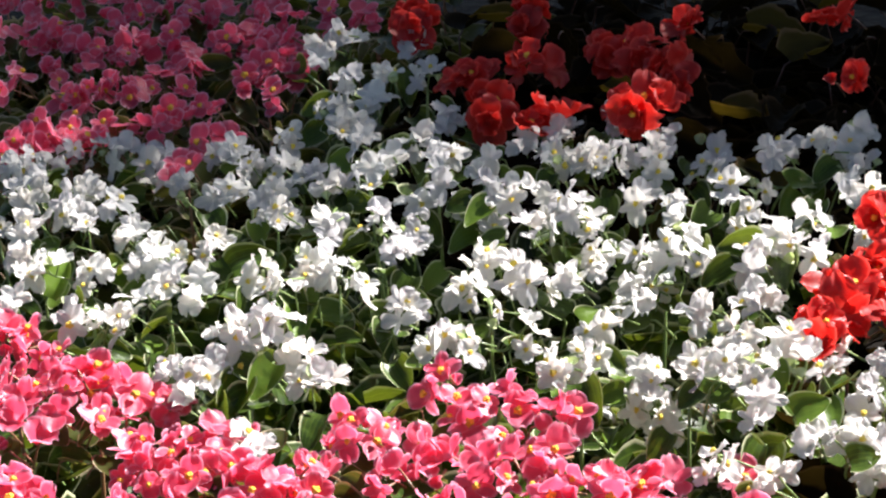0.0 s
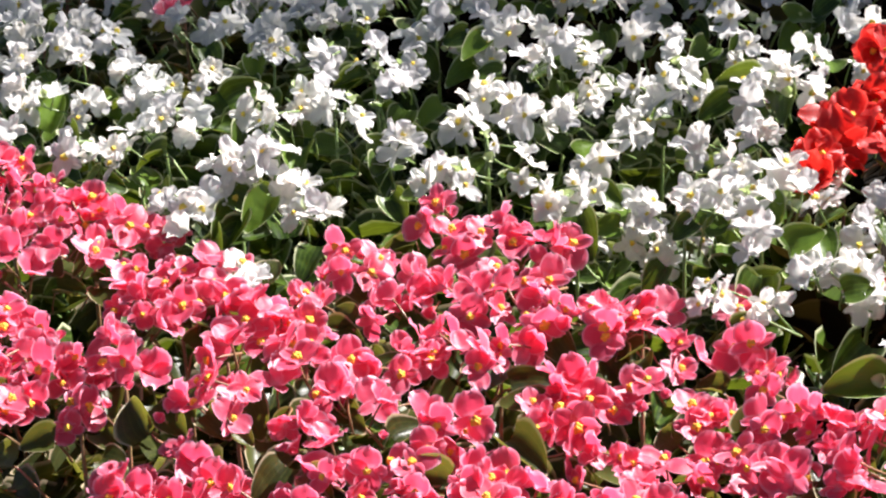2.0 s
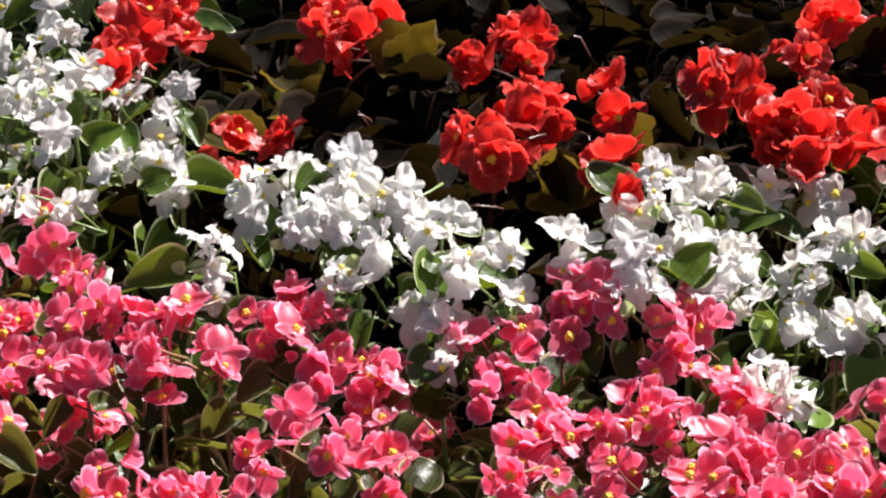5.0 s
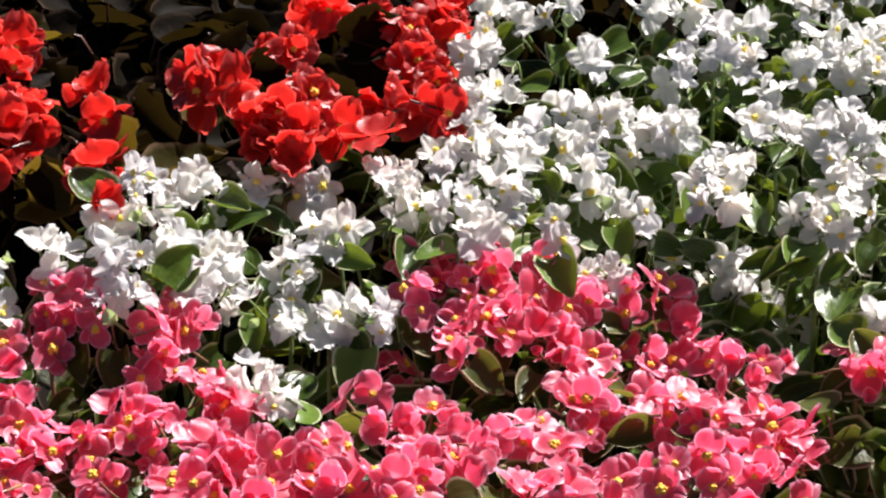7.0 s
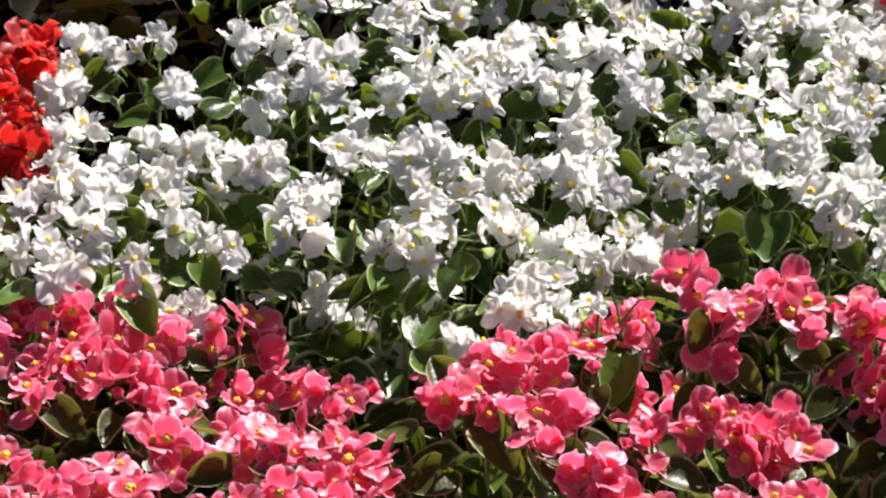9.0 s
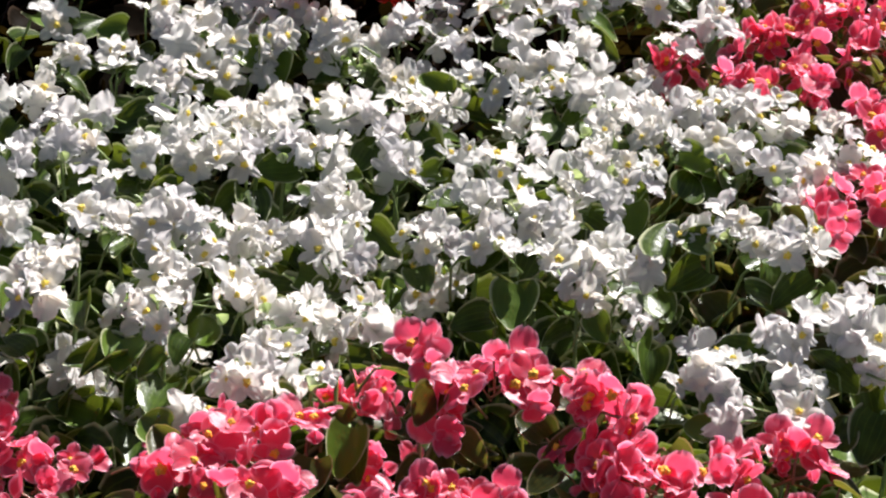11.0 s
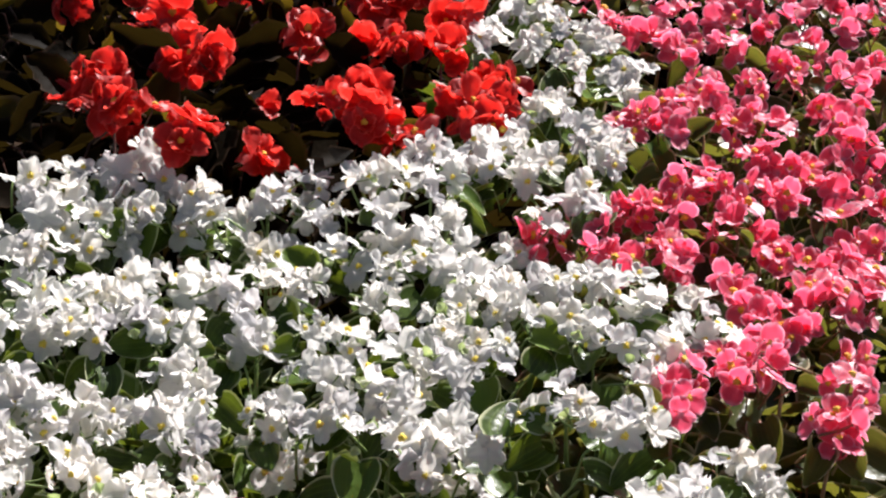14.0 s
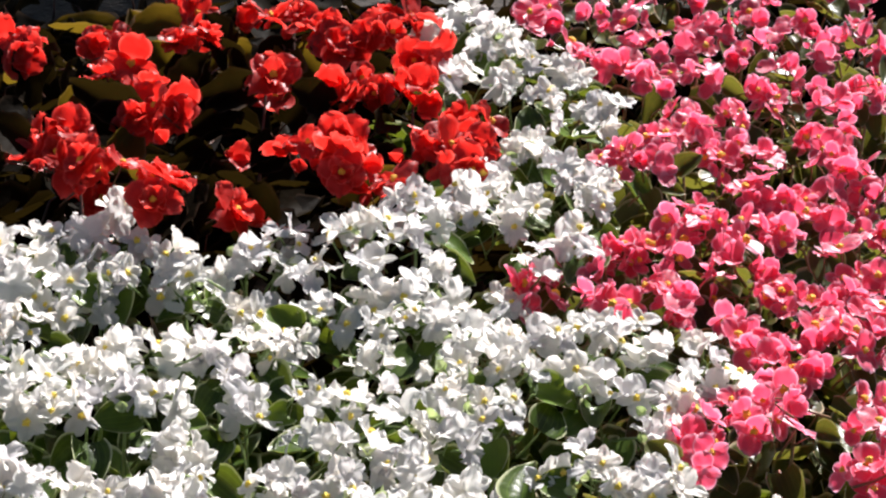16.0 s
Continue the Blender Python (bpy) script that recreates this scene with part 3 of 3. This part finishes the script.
begonia("white", -1.172, 1.784, [(71, 12, 303), (-22, -8, 308), (-68, 7, 297), (-36, -26, 301), (-4, 26, 312), (31, 45, 307), (63, -131, 316)])
begonia("white", -1.162, 1.944, [(-21, -128, 328), (4, -119, 340), (-45, 18, 303), (-5, 75, 293), (29, 46, 292), (76, 33, 286)])
begonia("white", -1.160, 2.316, [(-78, -40, 315), (-29, -89, 314), (-21, -24, 313), (8, -54, 315), (-10, 35, 313), (66, -63, 315), (91, -6, 316), (81, -61, 285, 1)])
begonia("white", -1.126, 2.175, [(-90, -58, 291), (-38, -52, 297), (-16, 2, 297), (6, -75, 299), (36, -2, 294), (65, -8, 300), (-111, 12, 296), (-73, 14, 317), (-6, 31, 316), (104, 35, 294), (91, 5, 318), (59, 13, 318)])
begonia("white", -1.016, 2.054, [(-106, 18, 297), (-19, 16, 295), (-17, -27, 286), (5, 10, 288), (5, 92, 296), (28, 9, 292), (55, 29, 273)])
begonia("white", -0.990, 2.366, [(-55, -37, 317), (-44, -86, 313), (-5, -85, 316), (-7, 29, 313), (14, -88, 313), (47, -36, 313), (56, 0, 311), (-63, 3, 311), (10, -62, 312), (58, -63, 310), (97, 41, 290, 1)])
begonia("white", -0.931, 1.917, [(-68, 74, 283), (-100, 7, 284), (-69, -5, 288), (-28, 44, 282), (32, 164, 257), (28, 81, 271), (17, -19, 283), (29, 20, 275), (11, 110, 169, 1)])
begonia("white", -0.903, 2.119, [(-65, 68, 288), (-45, 38, 288), (-46, 28, 268), (-4, 32, 271), (22, 39, 270), (34, 71, 287), (65, 25, 275), (15, 1, 257), (-78, 73, 309)])
begonia("white", -0.870, 2.266, [(-21, -34, 291), (-61, -24, 295), (-7, 63, 300), (22, 17, 298), (45, 69, 274)])
begonia("white", -0.800, 1.868, [(91, -70, 328), (-38, 64, 274), (19, -18, 324), (50, -26, 332), (-3, 102, 214, 1), (-23, 61, 211, 1), (-95, 208, 158, 1), (-104, 79, 210), (-37, 70, 234)])
begonia("white", -0.781, 2.419, [(-40, -55, 303), (14, -30, 310), (37, -1, 313), (50, -36, 291), (-37, 2, 284, 1)])
begonia("white", -0.751, 2.203, [(-76, 59, 278), (-23, -54, 313), (27, -89, 316), (-2, -75, 310), (-37, -89, 307), (13, 124, 289), (40, 103, 288), (-3, 35, 290), (53, 32, 290)])
begonia("white", -0.720, 1.961, [(-83, 40, 300), (-51, -7, 308), (-25, -78, 332), (-35, 57, 309), (10, -61, 336), (31, -89, 329), (1, -107, 329), (89, -92, 305), (51, -20, 307, 1), (98, -62, 316)])
begonia("white", -0.621, 1.727, [(-40, 60, 308), (-8, 86, 296), (10, 65, 281), (-61, 3, 300), (-104, -7, 310), (64, -81, 315), (71, -94, 299), (76, 30, 284)])
begonia("white", -0.456, 1.752, [(-77, 39, 293), (-50, 29, 304), (-13, -96, 336), (1, -3, 334), (26, -64, 339), (2, -46, 338), (49, -67, 342), (-26, -96, 330), (71, -112, 340), (81, -86, 335)])
begonia("white", -0.359, 1.634, [(7, -30, 333), (36, -6, 333), (-57, -23, 340), (-78, -32, 320), (79, 0, 334), (-12, -53, 302), (3, -80, 290), (45, -44, 308), (-91, 22, 336)])
begonia("white", -0.182, 1.759, [(-51, -132, 336), (-49, -91, 339), (-35, -44, 345), (-28, -76, 342), (7, -14, 329), (3, -21, 323), (28, -1, 306), (55, 31, 297), (-4, -96, 325), (82, 47, 287)])
begonia("white", -0.156, 1.647, [(-57, -32, 335), (-72, -59, 319), (3, 36, 300), (7, 8, 296), (59, 43, 289), (58, 43, 268), (-17, -25, 308), (21, -16, 284)])
begonia("white", -0.087, 1.558, [(-19, 86, 262), (24, 99, 255), (15, 87, 255), (53, 85, 266), (-32, -43, 283), (-36, -7, 278)])
begonia("white", 0.010, 1.780, [(-88, 4, 289), (-80, -60, 295), (-71, -64, 292), (-21, -11, 288), (-38, 13, 293), (-19, 28, 294), (43, 73, 305), (66, 68, 299), (47, 2, 292), (73, 39, 297), (26, -41, 297), (21, 49, 298), (48, 51, 300), (-5, -36, 293)])
begonia("white", 0.096, 2.013, [(-36, -54, 318), (-29, -31, 322), (-36, -125, 317), (-16, -111, 315), (-18, 101, 291), (11, 85, 290), (56, 71, 295), (56, -62, 318)])
begonia("white", 0.131, 1.723, [(-84, -23, 300), (-52, 51, 286), (-27, -15, 299), (16, 52, 284), (5, 80, 284), (42, 74, 260), (17, -24, 262), (49, 44, 264), (80, 133, 184, 1)])
begonia("white", 0.203, 1.849, [(-103, 10, 298), (-54, -6, 293), (-75, 6, 292), (-67, 45, 300), (-31, 35, 296), (-44, 32, 286), (-19, -2, 271), (37, 109, 298), (17, 25, 290), (26, 20, 287), (2, 23, 287), (49, -58, 297), (35, -62, 290), (79, -7, 303), (102, -10, 303), (62, -4, 270, 1)])
begonia("white", 0.257, 1.649, [(9, 148, 183, 1), (24, 121, 183, 1), (67, 123, 150, 1), (16, 215, 150), (23, 189, 150), (65, 147, 150, 1)])
begonia("white", 0.292, 2.288, [(-14, 40, 294), (-7, -23, 287), (21, 10, 307)])
begonia("white", 0.312, 2.060, [(-37, -53, 308), (-51, -5, 307), (-89, 17, 299), (-38, -101, 306), (-1, -47, 309), (-13, -100, 303), (61, 20, 287), (-15, 112, 288), (29, 111, 285), (64, 67, 282), (89, 69, 280)])
begonia("white", 0.326, 1.719, [(-79, 35, 293), (17, 62, 301), (18, 41, 292), (71, 5, 303), (44, -18, 303), (-11, 31, 279), (11, -1, 291), (-6, 4, 284), (-46, 108, 186, 1), (-6, 130, 150, 1), (29, 119, 183, 1), (36, 80, 189, 1), (18, 94, 205)])
begonia("white", 0.411, 1.974, [(-101, -73, 307), (-65, -27, 307), (-11, 21, 295), (-30, 60, 288), (-10, -26, 297), (19, -7, 290), (59, 14, 294), (60, 73, 292), (21, 55, 292), (68, -15, 291), (43, 42, 291), (-31, -8, 300)])
begonia("white", 0.429, 1.646, [(-22, 60, 298), (-26, -5, 297), (-13, -7, 302), (-42, -40, 305), (-17, -47, 297), (15, 40, 302), (39, 23, 295), (69, 19, 300), (64, 36, 300), (9, -48, 295), (-78, -52, 275, 1)])
begonia("white", 0.433, 1.820, [(-94, 22, 304), (-78, 33, 308), (-63, 11, 303), (-54, -20, 298), (-26, 5, 292), (-3, -1, 283), (60, 66, 290), (72, 54, 285), (48, -32, 286), (65, -37, 287), (37, 4, 282), (7, 33, 259, 1), (68, 11, 286)])
begonia("white", 0.448, 2.194, [(-56, 46, 302), (-48, -2, 295), (-26, 18, 297), (-68, 28, 305), (56, 101, 298), (19, 48, 293), (33, 16, 297), (71, 26, 297), (-7, -22, 286), (-13, -38, 271), (26, -6, 272), (25, 67, 301), (22, -27, 263), (42, -17, 290), (-13, 56, 302), (-38, 6, 280)])
begonia("white", 0.574, 1.965, [(-71, -10, 291), (-30, 81, 287), (3, 67, 292), (-10, 12, 292), (23, 59, 289), (-4, -28, 285), (41, -30, 293), (41, 68, 289), (58, -74, 304), (93, -59, 300), (-61, 82, 290), (-24, 53, 288), (-11, -7, 286)])
begonia("white", 0.588, 2.132, [(-50, 61, 298), (-42, 39, 290), (-52, 34, 269), (-31, 39, 284), (-11, 25, 261), (14, 8, 257), (42, 12, 254), (22, 78, 288), (53, 60, 278), (76, 34, 284), (62, 88, 294), (14, 62, 281), (67, -26, 275)])
begonia("white", 0.623, 1.797, [(51, 65, 306), (-26, 70, 292), (-5, 40, 296), (-67, 20, 285), (-54, 16, 286), (-8, -8, 296), (25, 24, 297), (-32, 48, 219), (-47, 32, 218), (-3, -42, 294), (28, -34, 292), (51, 30, 298), (-50, 98, 214), (16, 47, 297), (79, 52, 303), (42, 3, 300), (88, 25, 307)])
begonia("white", 0.692, 1.688, [(33, 70, 235), (65, 137, 162, 1), (19, 102, 160, 1), (-15, 27, 304), (4, 61, 298), (19, 16, 313), (4, 89, 230), (-28, 14, 302), (48, 115, 178)])
begonia("white", 0.751, 1.982, [(-70, 5, 290), (-75, 120, 274), (-48, 126, 282), (-47, 72, 286), (-9, 76, 289), (0, 43, 289), (14, 12, 293), (75, 114, 267), (24, -57, 313), (35, -73, 316), (-13, -47, 303), (-14, -126, 308), (11, -120, 309), (76, -28, 313), (25, 112, 280), (41, 53, 287), (39, -11, 305), (-26, -93, 304)])
begonia("white", 0.765, 1.554, [(-41, 8, 302), (-18, 10, 303), (-23, 50, 294), (-24, -38, 295), (12, -58, 300), (20, -6, 310), (33, -22, 304), (23, 19, 319)])
begonia("white", 0.788, 2.227, [(-86, -21, 305), (-56, -36, 311), (-27, -54, 307), (75, -18, 299), (44, -6, 306), (-1, -33, 315), (44, 30, 305), (-22, 6, 316)])
begonia("white", 0.822, 2.121, [(79, 17, 309), (38, -1, 301), (-109, 17, 301), (-85, -15, 290), (-51, 11, 291)])
begonia("white", 0.833, 1.771, [(55, 56, 286), (41, 56, 281), (-59, -71, 349), (-74, -81, 345), (-52, -100, 355), (-19, -112, 351), (1, -105, 351)])
begonia("white", 0.888, 1.612, [(-81, -34, 329), (7, 16, 325), (26, 6, 326), (-40, -20, 335), (-38, -43, 335), (-35, -67, 330), (-9, -68, 319), (36, -11, 315), (25, -61, 313), (-34, -93, 322)])
begonia("white", 0.899, 1.917, [(-40, 47, 312), (-21, 37, 311), (-72, -28, 308), (-46, -26, 301), (-28, -55, 294), (13, 26, 298), (14, 67, 293), (49, -13, 296), (15, -47, 294), (58, 42, 288), (70, -25, 290)])
begonia("white", 0.916, 2.293, [(8, 62, 305), (-31, -60, 300), (15, -10, 306), (47, -42, 308), (-46, 2, 302), (-10, 31, 309), (6, 28, 309), (-52, -41, 304), (31, -78, 308)])
begonia("white", 0.937, 2.658, [(-22, 49, 293), (15, 66, 290), (15, -30, 315), (-57, -43, 313), (24, -68, 316), (-1, -66, 311)])
begonia("white", 0.941, 2.546, [(23, -13, 314), (67, 9, 295), (-45, -15, 314), (-70, -43, 315), (-4, -44, 310)])
begonia("white", 0.995, 2.442, [(14, 5, 288), (10, -53, 294), (-39, -28, 310), (25, 89, 291), (-36, 10, 310), (36, 5, 294)])
begonia("red", -1.228, 2.623, [(-56, -36, 337), (69, -3, 338)])
begonia("red", -1.084, 2.391, [(-84, 32, 333), (-40, -24, 333), (113, 2, 335), (23, -49, 335)])
begonia("red", -1.023, 2.550, [(-100, -64, 336), (24, -5, 333), (44, 69, 334), (-14, -6, 337), (62, -52, 334)])
begonia("red", -0.816, 2.699, [(4, -19, 337)])
begonia("red", -0.774, 2.513, [(1, -3, 331)])
begonia("red", -0.673, 2.079, [(-6, -62, 330), (7, -18, 327), (-1, 77, 334)])
begonia("red", -0.607, 1.893, [(-84, 59, 326), (-34, 94, 325), (26, -37, 258, 1), (63, -20, 284, 1), (19, 7, 278, 1), (-5, -25, 266, 1)])
begonia("red", -0.418, 1.981, [(-91, 38, 332), (-56, -37, 342), (-43, 15, 333), (62, -8, 333), (53, -65, 339), (82, -13, 336)])
begonia("red", -0.310, 1.867, [(-20, -50, 344), (-5, -9, 339), (-22, -77, 318, 1), (54, 6, 339)])
begonia("red", -0.294, 1.786, [(-62, 6, 341), (47, -14, 332), (45, -97, 353, 1)])
begonia("red", -0.232, 2.047, [])
begonia("red", -0.073, 1.849, [(-81, 33, 331), (-58, -8, 331), (-35, -16, 330), (-91, 65, 333), (-12, 28, 321), (-22, -32, 323), (11, 2, 309), (37, -33, 322), (93, 72, 306), (68, 37, 320), (100, 30, 307)])
begonia("red", -0.026, 1.980, [(-77, -37, 335), (32, -30, 313), (25, 25, 312), (71, 57, 317), (-43, 39, 334), (-4, 36, 324)])
begonia("red", 0.494, 2.350, [(-30, 37, 337), (-55, 53, 332), (-42, -25, 337), (-23, -45, 338), (7, -59, 342), (43, -94, 343), (71, 72, 251, 1), (47, 63, 252, 1), (-10, 45, 263, 1)])
begonia("red", 0.499, 2.651, [(-46, 13, 331), (44, -31, 336)])
begonia("red", 0.592, 2.482, [(-48, 57, 338), (-36, -20, 345), (-38, -69, 342), (-12, -42, 340), (86, 0, 338), (24, -96, 303, 1)])
begonia("red", 0.688, 2.300, [(-5, 27, 333), (20, -11, 336), (41, -12, 329), (34, 34, 333), (71, -28, 311), (-88, -11, 294, 1), (-71, 0, 275, 1)])
begonia("red", 0.732, 2.634, [(-101, -20, 338), (-97, 45, 332), (-32, 0, 338), (8, 20, 334), (32, -15, 333), (-49, -127, 309, 1), (92, -47, 335), (118, -13, 339)])
begonia("red", 0.824, 2.389, [(31, 124, 337), (-4, 50, 333), (-22, 49, 335), (-54, 87, 334), (-5, -73, 326), (23, -30, 316), (-30, -83, 327), (62, 33, 304), (26, -62, 313)])
begonia("pink", -2.01, 2.82, [])
begonia("pink", -1.95, 2.70, [])
begonia("pink", -1.92, 2.94, [])
begonia("pink", -1.86, 2.82, [])
begonia("pink", -1.80, 2.43, [])
begonia("pink", -1.77, 2.97, [])
begonia("pink", -1.71, 2.85, [])
begonia("pink", -1.62, 2.94, [])
begonia("white", -1.59, 2.04, [])
begonia("pink", -1.56, 2.82, [])
begonia("pink", -1.53, 3.03, [])
begonia("white", -1.50, 1.86, [])
begonia("pink", -1.47, 2.91, [])
begonia("pink", -1.41, 2.79, [])
begonia("pink", -1.38, 3.00, [])
begonia("red", -1.29, 2.88, [])
begonia("white", -1.26, 2.13, [])
begonia("red", -1.26, 3.09, [])
begonia("red", -1.23, 2.76, [])
begonia("red", -1.20, 2.49, [])
begonia("red", -1.17, 2.97, [])
begonia("pink", -1.11, 1.35, [])
begonia("red", -1.11, 2.67, [])
begonia("red", -1.11, 2.85, [])
begonia("red", -1.08, 3.12, [])
begonia("white", -1.05, 1.83, [])
begonia("red", -1.02, 2.76, [])
begonia("red", -1.02, 3.00, [])
begonia("white", -0.99, 2.22, [])
begonia("red", -0.96, 2.88, [])
begonia("red", -0.93, 2.64, [])
begonia("red", -0.93, 3.15, [])
begonia("red", -0.90, 2.46, [])
begonia("red", -0.87, 3.03, [])
begonia("white", -0.84, 2.01, [])
begonia("red", -0.81, 2.85, [])
begonia("red", -0.66, 2.31, [])
begonia("red", -0.63, 2.49, [])
begonia("red", -0.60, 2.19, [])
begonia("red", -0.54, 2.01, [])
begonia("red", -0.54, 2.37, [])
begonia("red", -0.48, 2.13, [])
begonia("red", -0.45, 2.28, [])
begonia("red", -0.36, 2.19, [])
begonia("red", -0.36, 2.37, [])
begonia("red", -0.27, 2.28, [])
begonia("red", -0.18, 1.92, [])
begonia("red", -0.18, 2.19, [])
begonia("red", -0.15, 2.34, [])
begonia("red", -0.09, 2.10, [])
begonia("red", -0.06, 2.25, [])
begonia("red", 0.00, 2.40, [])
begonia("red", 0.03, 2.16, [])
begonia("red", 0.09, 2.31, [])
begonia("white", 0.18, 2.13, [])
begonia("red", 0.21, 2.40, [])
begonia("red", 0.24, 2.55, [])
begonia("red", 0.27, 2.76, [])
begonia("red", 0.33, 2.46, [])
begonia("red", 0.33, 2.64, [])
begonia("red", 0.36, 2.85, [])
begonia("red", 0.42, 2.55, [])
begonia("red", 0.42, 2.97, [])
begonia("red", 0.48, 2.79, [])
begonia("red", 0.48, 3.12, [])
begonia("red", 0.54, 2.91, [])
begonia("red", 0.60, 2.73, [])
begonia("red", 0.60, 3.06, [])
begonia("red", 0.66, 2.85, [])
begonia("red", 0.72, 2.46, [])
begonia("red", 0.72, 2.97, [])
begonia("red", 0.75, 2.76, [])
begonia("red", 0.78, 3.09, [])
begonia("red", 0.81, 2.88, [])
begonia("red", 0.90, 2.79, [])
begonia("red", 0.90, 3.03, [])
begonia("red", 0.96, 2.91, [])
begonia("pink", 1.05, 1.68, [])
begonia("red", 1.05, 3.00, [])
begonia("red", 1.11, 2.88, [])
begonia("pink", 1.14, 1.86, [])
begonia("pink", 1.20, 2.04, [])
begonia("red", 1.20, 2.79, [])
begonia("red", 1.20, 3.00, [])
begonia("pink", 1.26, 2.28, [])
begonia("red", 1.29, 2.88, [])
begonia("red", 1.38, 2.97, [])
begonia("pink", 1.41, 2.55, [])
begonia("pink", 1.41, 2.82, [])
begonia("red", 1.53, 2.94, [])
for row in range(4):  # the red block goes on to the back of the bed
    for col in range(6):
        x, y = -0.75 + 0.19 * col + 0.09 * (row % 2), 2.56 + 0.17 * row
        if all((x - p[1]) ** 2 + (y - p[2]) ** 2 > 0.13 ** 2 for p in plants):
            begonia("red", round(x, 2), round(y, 2), [])


# ---------------------------------------------------------------- leaves
rng = random.Random(23)
heads_at = np.array(clusters + [(p[1], p[2], 0.28) for p in plants])
hues += range(len(plants))
LEAF_GAP = {"white": 0.052, "pink": 0.058, "red": 0.062}
cells = {}
for k in range(16000):
    x, y = rng.uniform(-1.95, 1.55), rng.uniform(1.22, 2.85)
    apart = (heads_at[:, 0] - x) ** 2 + (heads_at[:, 1] - y) ** 2
    nearest = int(apart.argmin())
    if apart[nearest] > (0.034 if nearest < len(clusters) else 0.0) ** 2:
        continue
    c, px, py, plant = plants[hues[nearest]]
    if c == "red" and crowded(x, y):
        continue
    g = LEAF_GAP[c] * (1.0 if y < 2.3 else 1.2)
    cx, cy = round(x / 0.1), round(y / 0.1)
    near = [p for a in (-1, 0, 1) for b in (-1, 0, 1) for p in cells.get((cx + a, cy + b), ())]
    if any((x - a) ** 2 + (y - b) ** 2 < g * g for a, b in near):
        continue
    cells.setdefault((cx, cy), []).append((x, y))
    out = Vector((x - px, y - py, 0))
    n = (Vector((0, 0, 0.9 if c != "red" else 0.15)) + EYE_SIDE * (0.45 if c != "red" else 1.0) + 3 * out + 0.55 * Vector((rng.uniform(-1, 1), rng.uniform(-1, 1), 0))).normalized()
    z = heads_at[nearest, 2] - (rng.uniform(0.035, 0.085) if c != "red" else rng.uniform(0.01, 0.13))
    spin = math.atan2(out.y, out.x) + rng.uniform(-1.2, 1.2)
    # no leaf painted as backlit on red plants left of -0.75, where shade lies
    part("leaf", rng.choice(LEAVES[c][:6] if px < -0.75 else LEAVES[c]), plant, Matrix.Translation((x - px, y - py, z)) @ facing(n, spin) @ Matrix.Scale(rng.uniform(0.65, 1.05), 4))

# ---------------------------------------------------------------- an unseen tree, added to shade the far corner of the bed
def shade_tree(x, y, height, radius):
    rng = random.Random(3)
    tree = new("tree")
    tree.location = (x, y, 0)
    tagged(tree, "unseen broad tree with a dense low leafy crown, added to shade the bed", "tree")
    bm = bmesh.new()
    tube(bm, [Vector((0, 0, 0)), Vector((0.02, 0, 0.8)), Vector((-0.02, 0.02, 2.0)), Vector((0, 0, height - 0.2))], [0.20, 0.15, 0.12, 0.05], 10)
    trunk = part("trunk", finish("trunk", bm, [BARK]), tree, Matrix.Identity(4))
    for k in range(7):
        a = k * 2.4
        bm = bmesh.new()
        tip = Vector((0.75 * radius * math.cos(a), 0.75 * radius * math.sin(a), height + rng.uniform(-0.4, 0.4)))
        tube(bm, [Vector((0, 0, height - 0.9)), Vector((0.3 * tip.x, 0.3 * tip.y, height - 0.45)), tip], [0.035, 0.025, 0.008], 6)
        part("limb", finish("limb", bm, [BARK]), trunk, Matrix.Identity(4))
    verts, faces = [], []
    for k in range(45000):
        d = Vector((rng.gauss(0, 1), rng.gauss(0, 1), rng.gauss(0, 1))).normalized()
        lump = 1 + 0.05 * noise.noise(d * 2.3)
        c = d * radius * lump * rng.random() ** 0.33 + Vector((0, 0, height))
        a = Vector((rng.gauss(0, 1), rng.gauss(0, 1), rng.gauss(0, 0.5))).normalized() * rng.uniform(0.07, 0.11)
        b = a.orthogonal().normalized() * a.length * 0.6
        i = len(verts)
        verts += [c - a, c + b, c + a, c - b]
        faces.append((i, i + 1, i + 2, i + 3))
    me = bpy.data.meshes.new("crown")
    me.from_pydata(verts, [], faces)
    me.materials.append(CROWN)
    part("crown", me, tree, Matrix.Identity(4))


# crown placed and sized only by where its shadow edge crosses the bed
SHADE_AT, CROWN_Z, CROWN_R = Vector((-0.55, 5.41, 0.3)), 3.3, 2.45
crown_at = SHADE_AT + TO_SUN * ((CROWN_Z - 0.3) / TO_SUN.z)
shade_tree(crown_at.x, crown_at.y, CROWN_Z, CROWN_R)
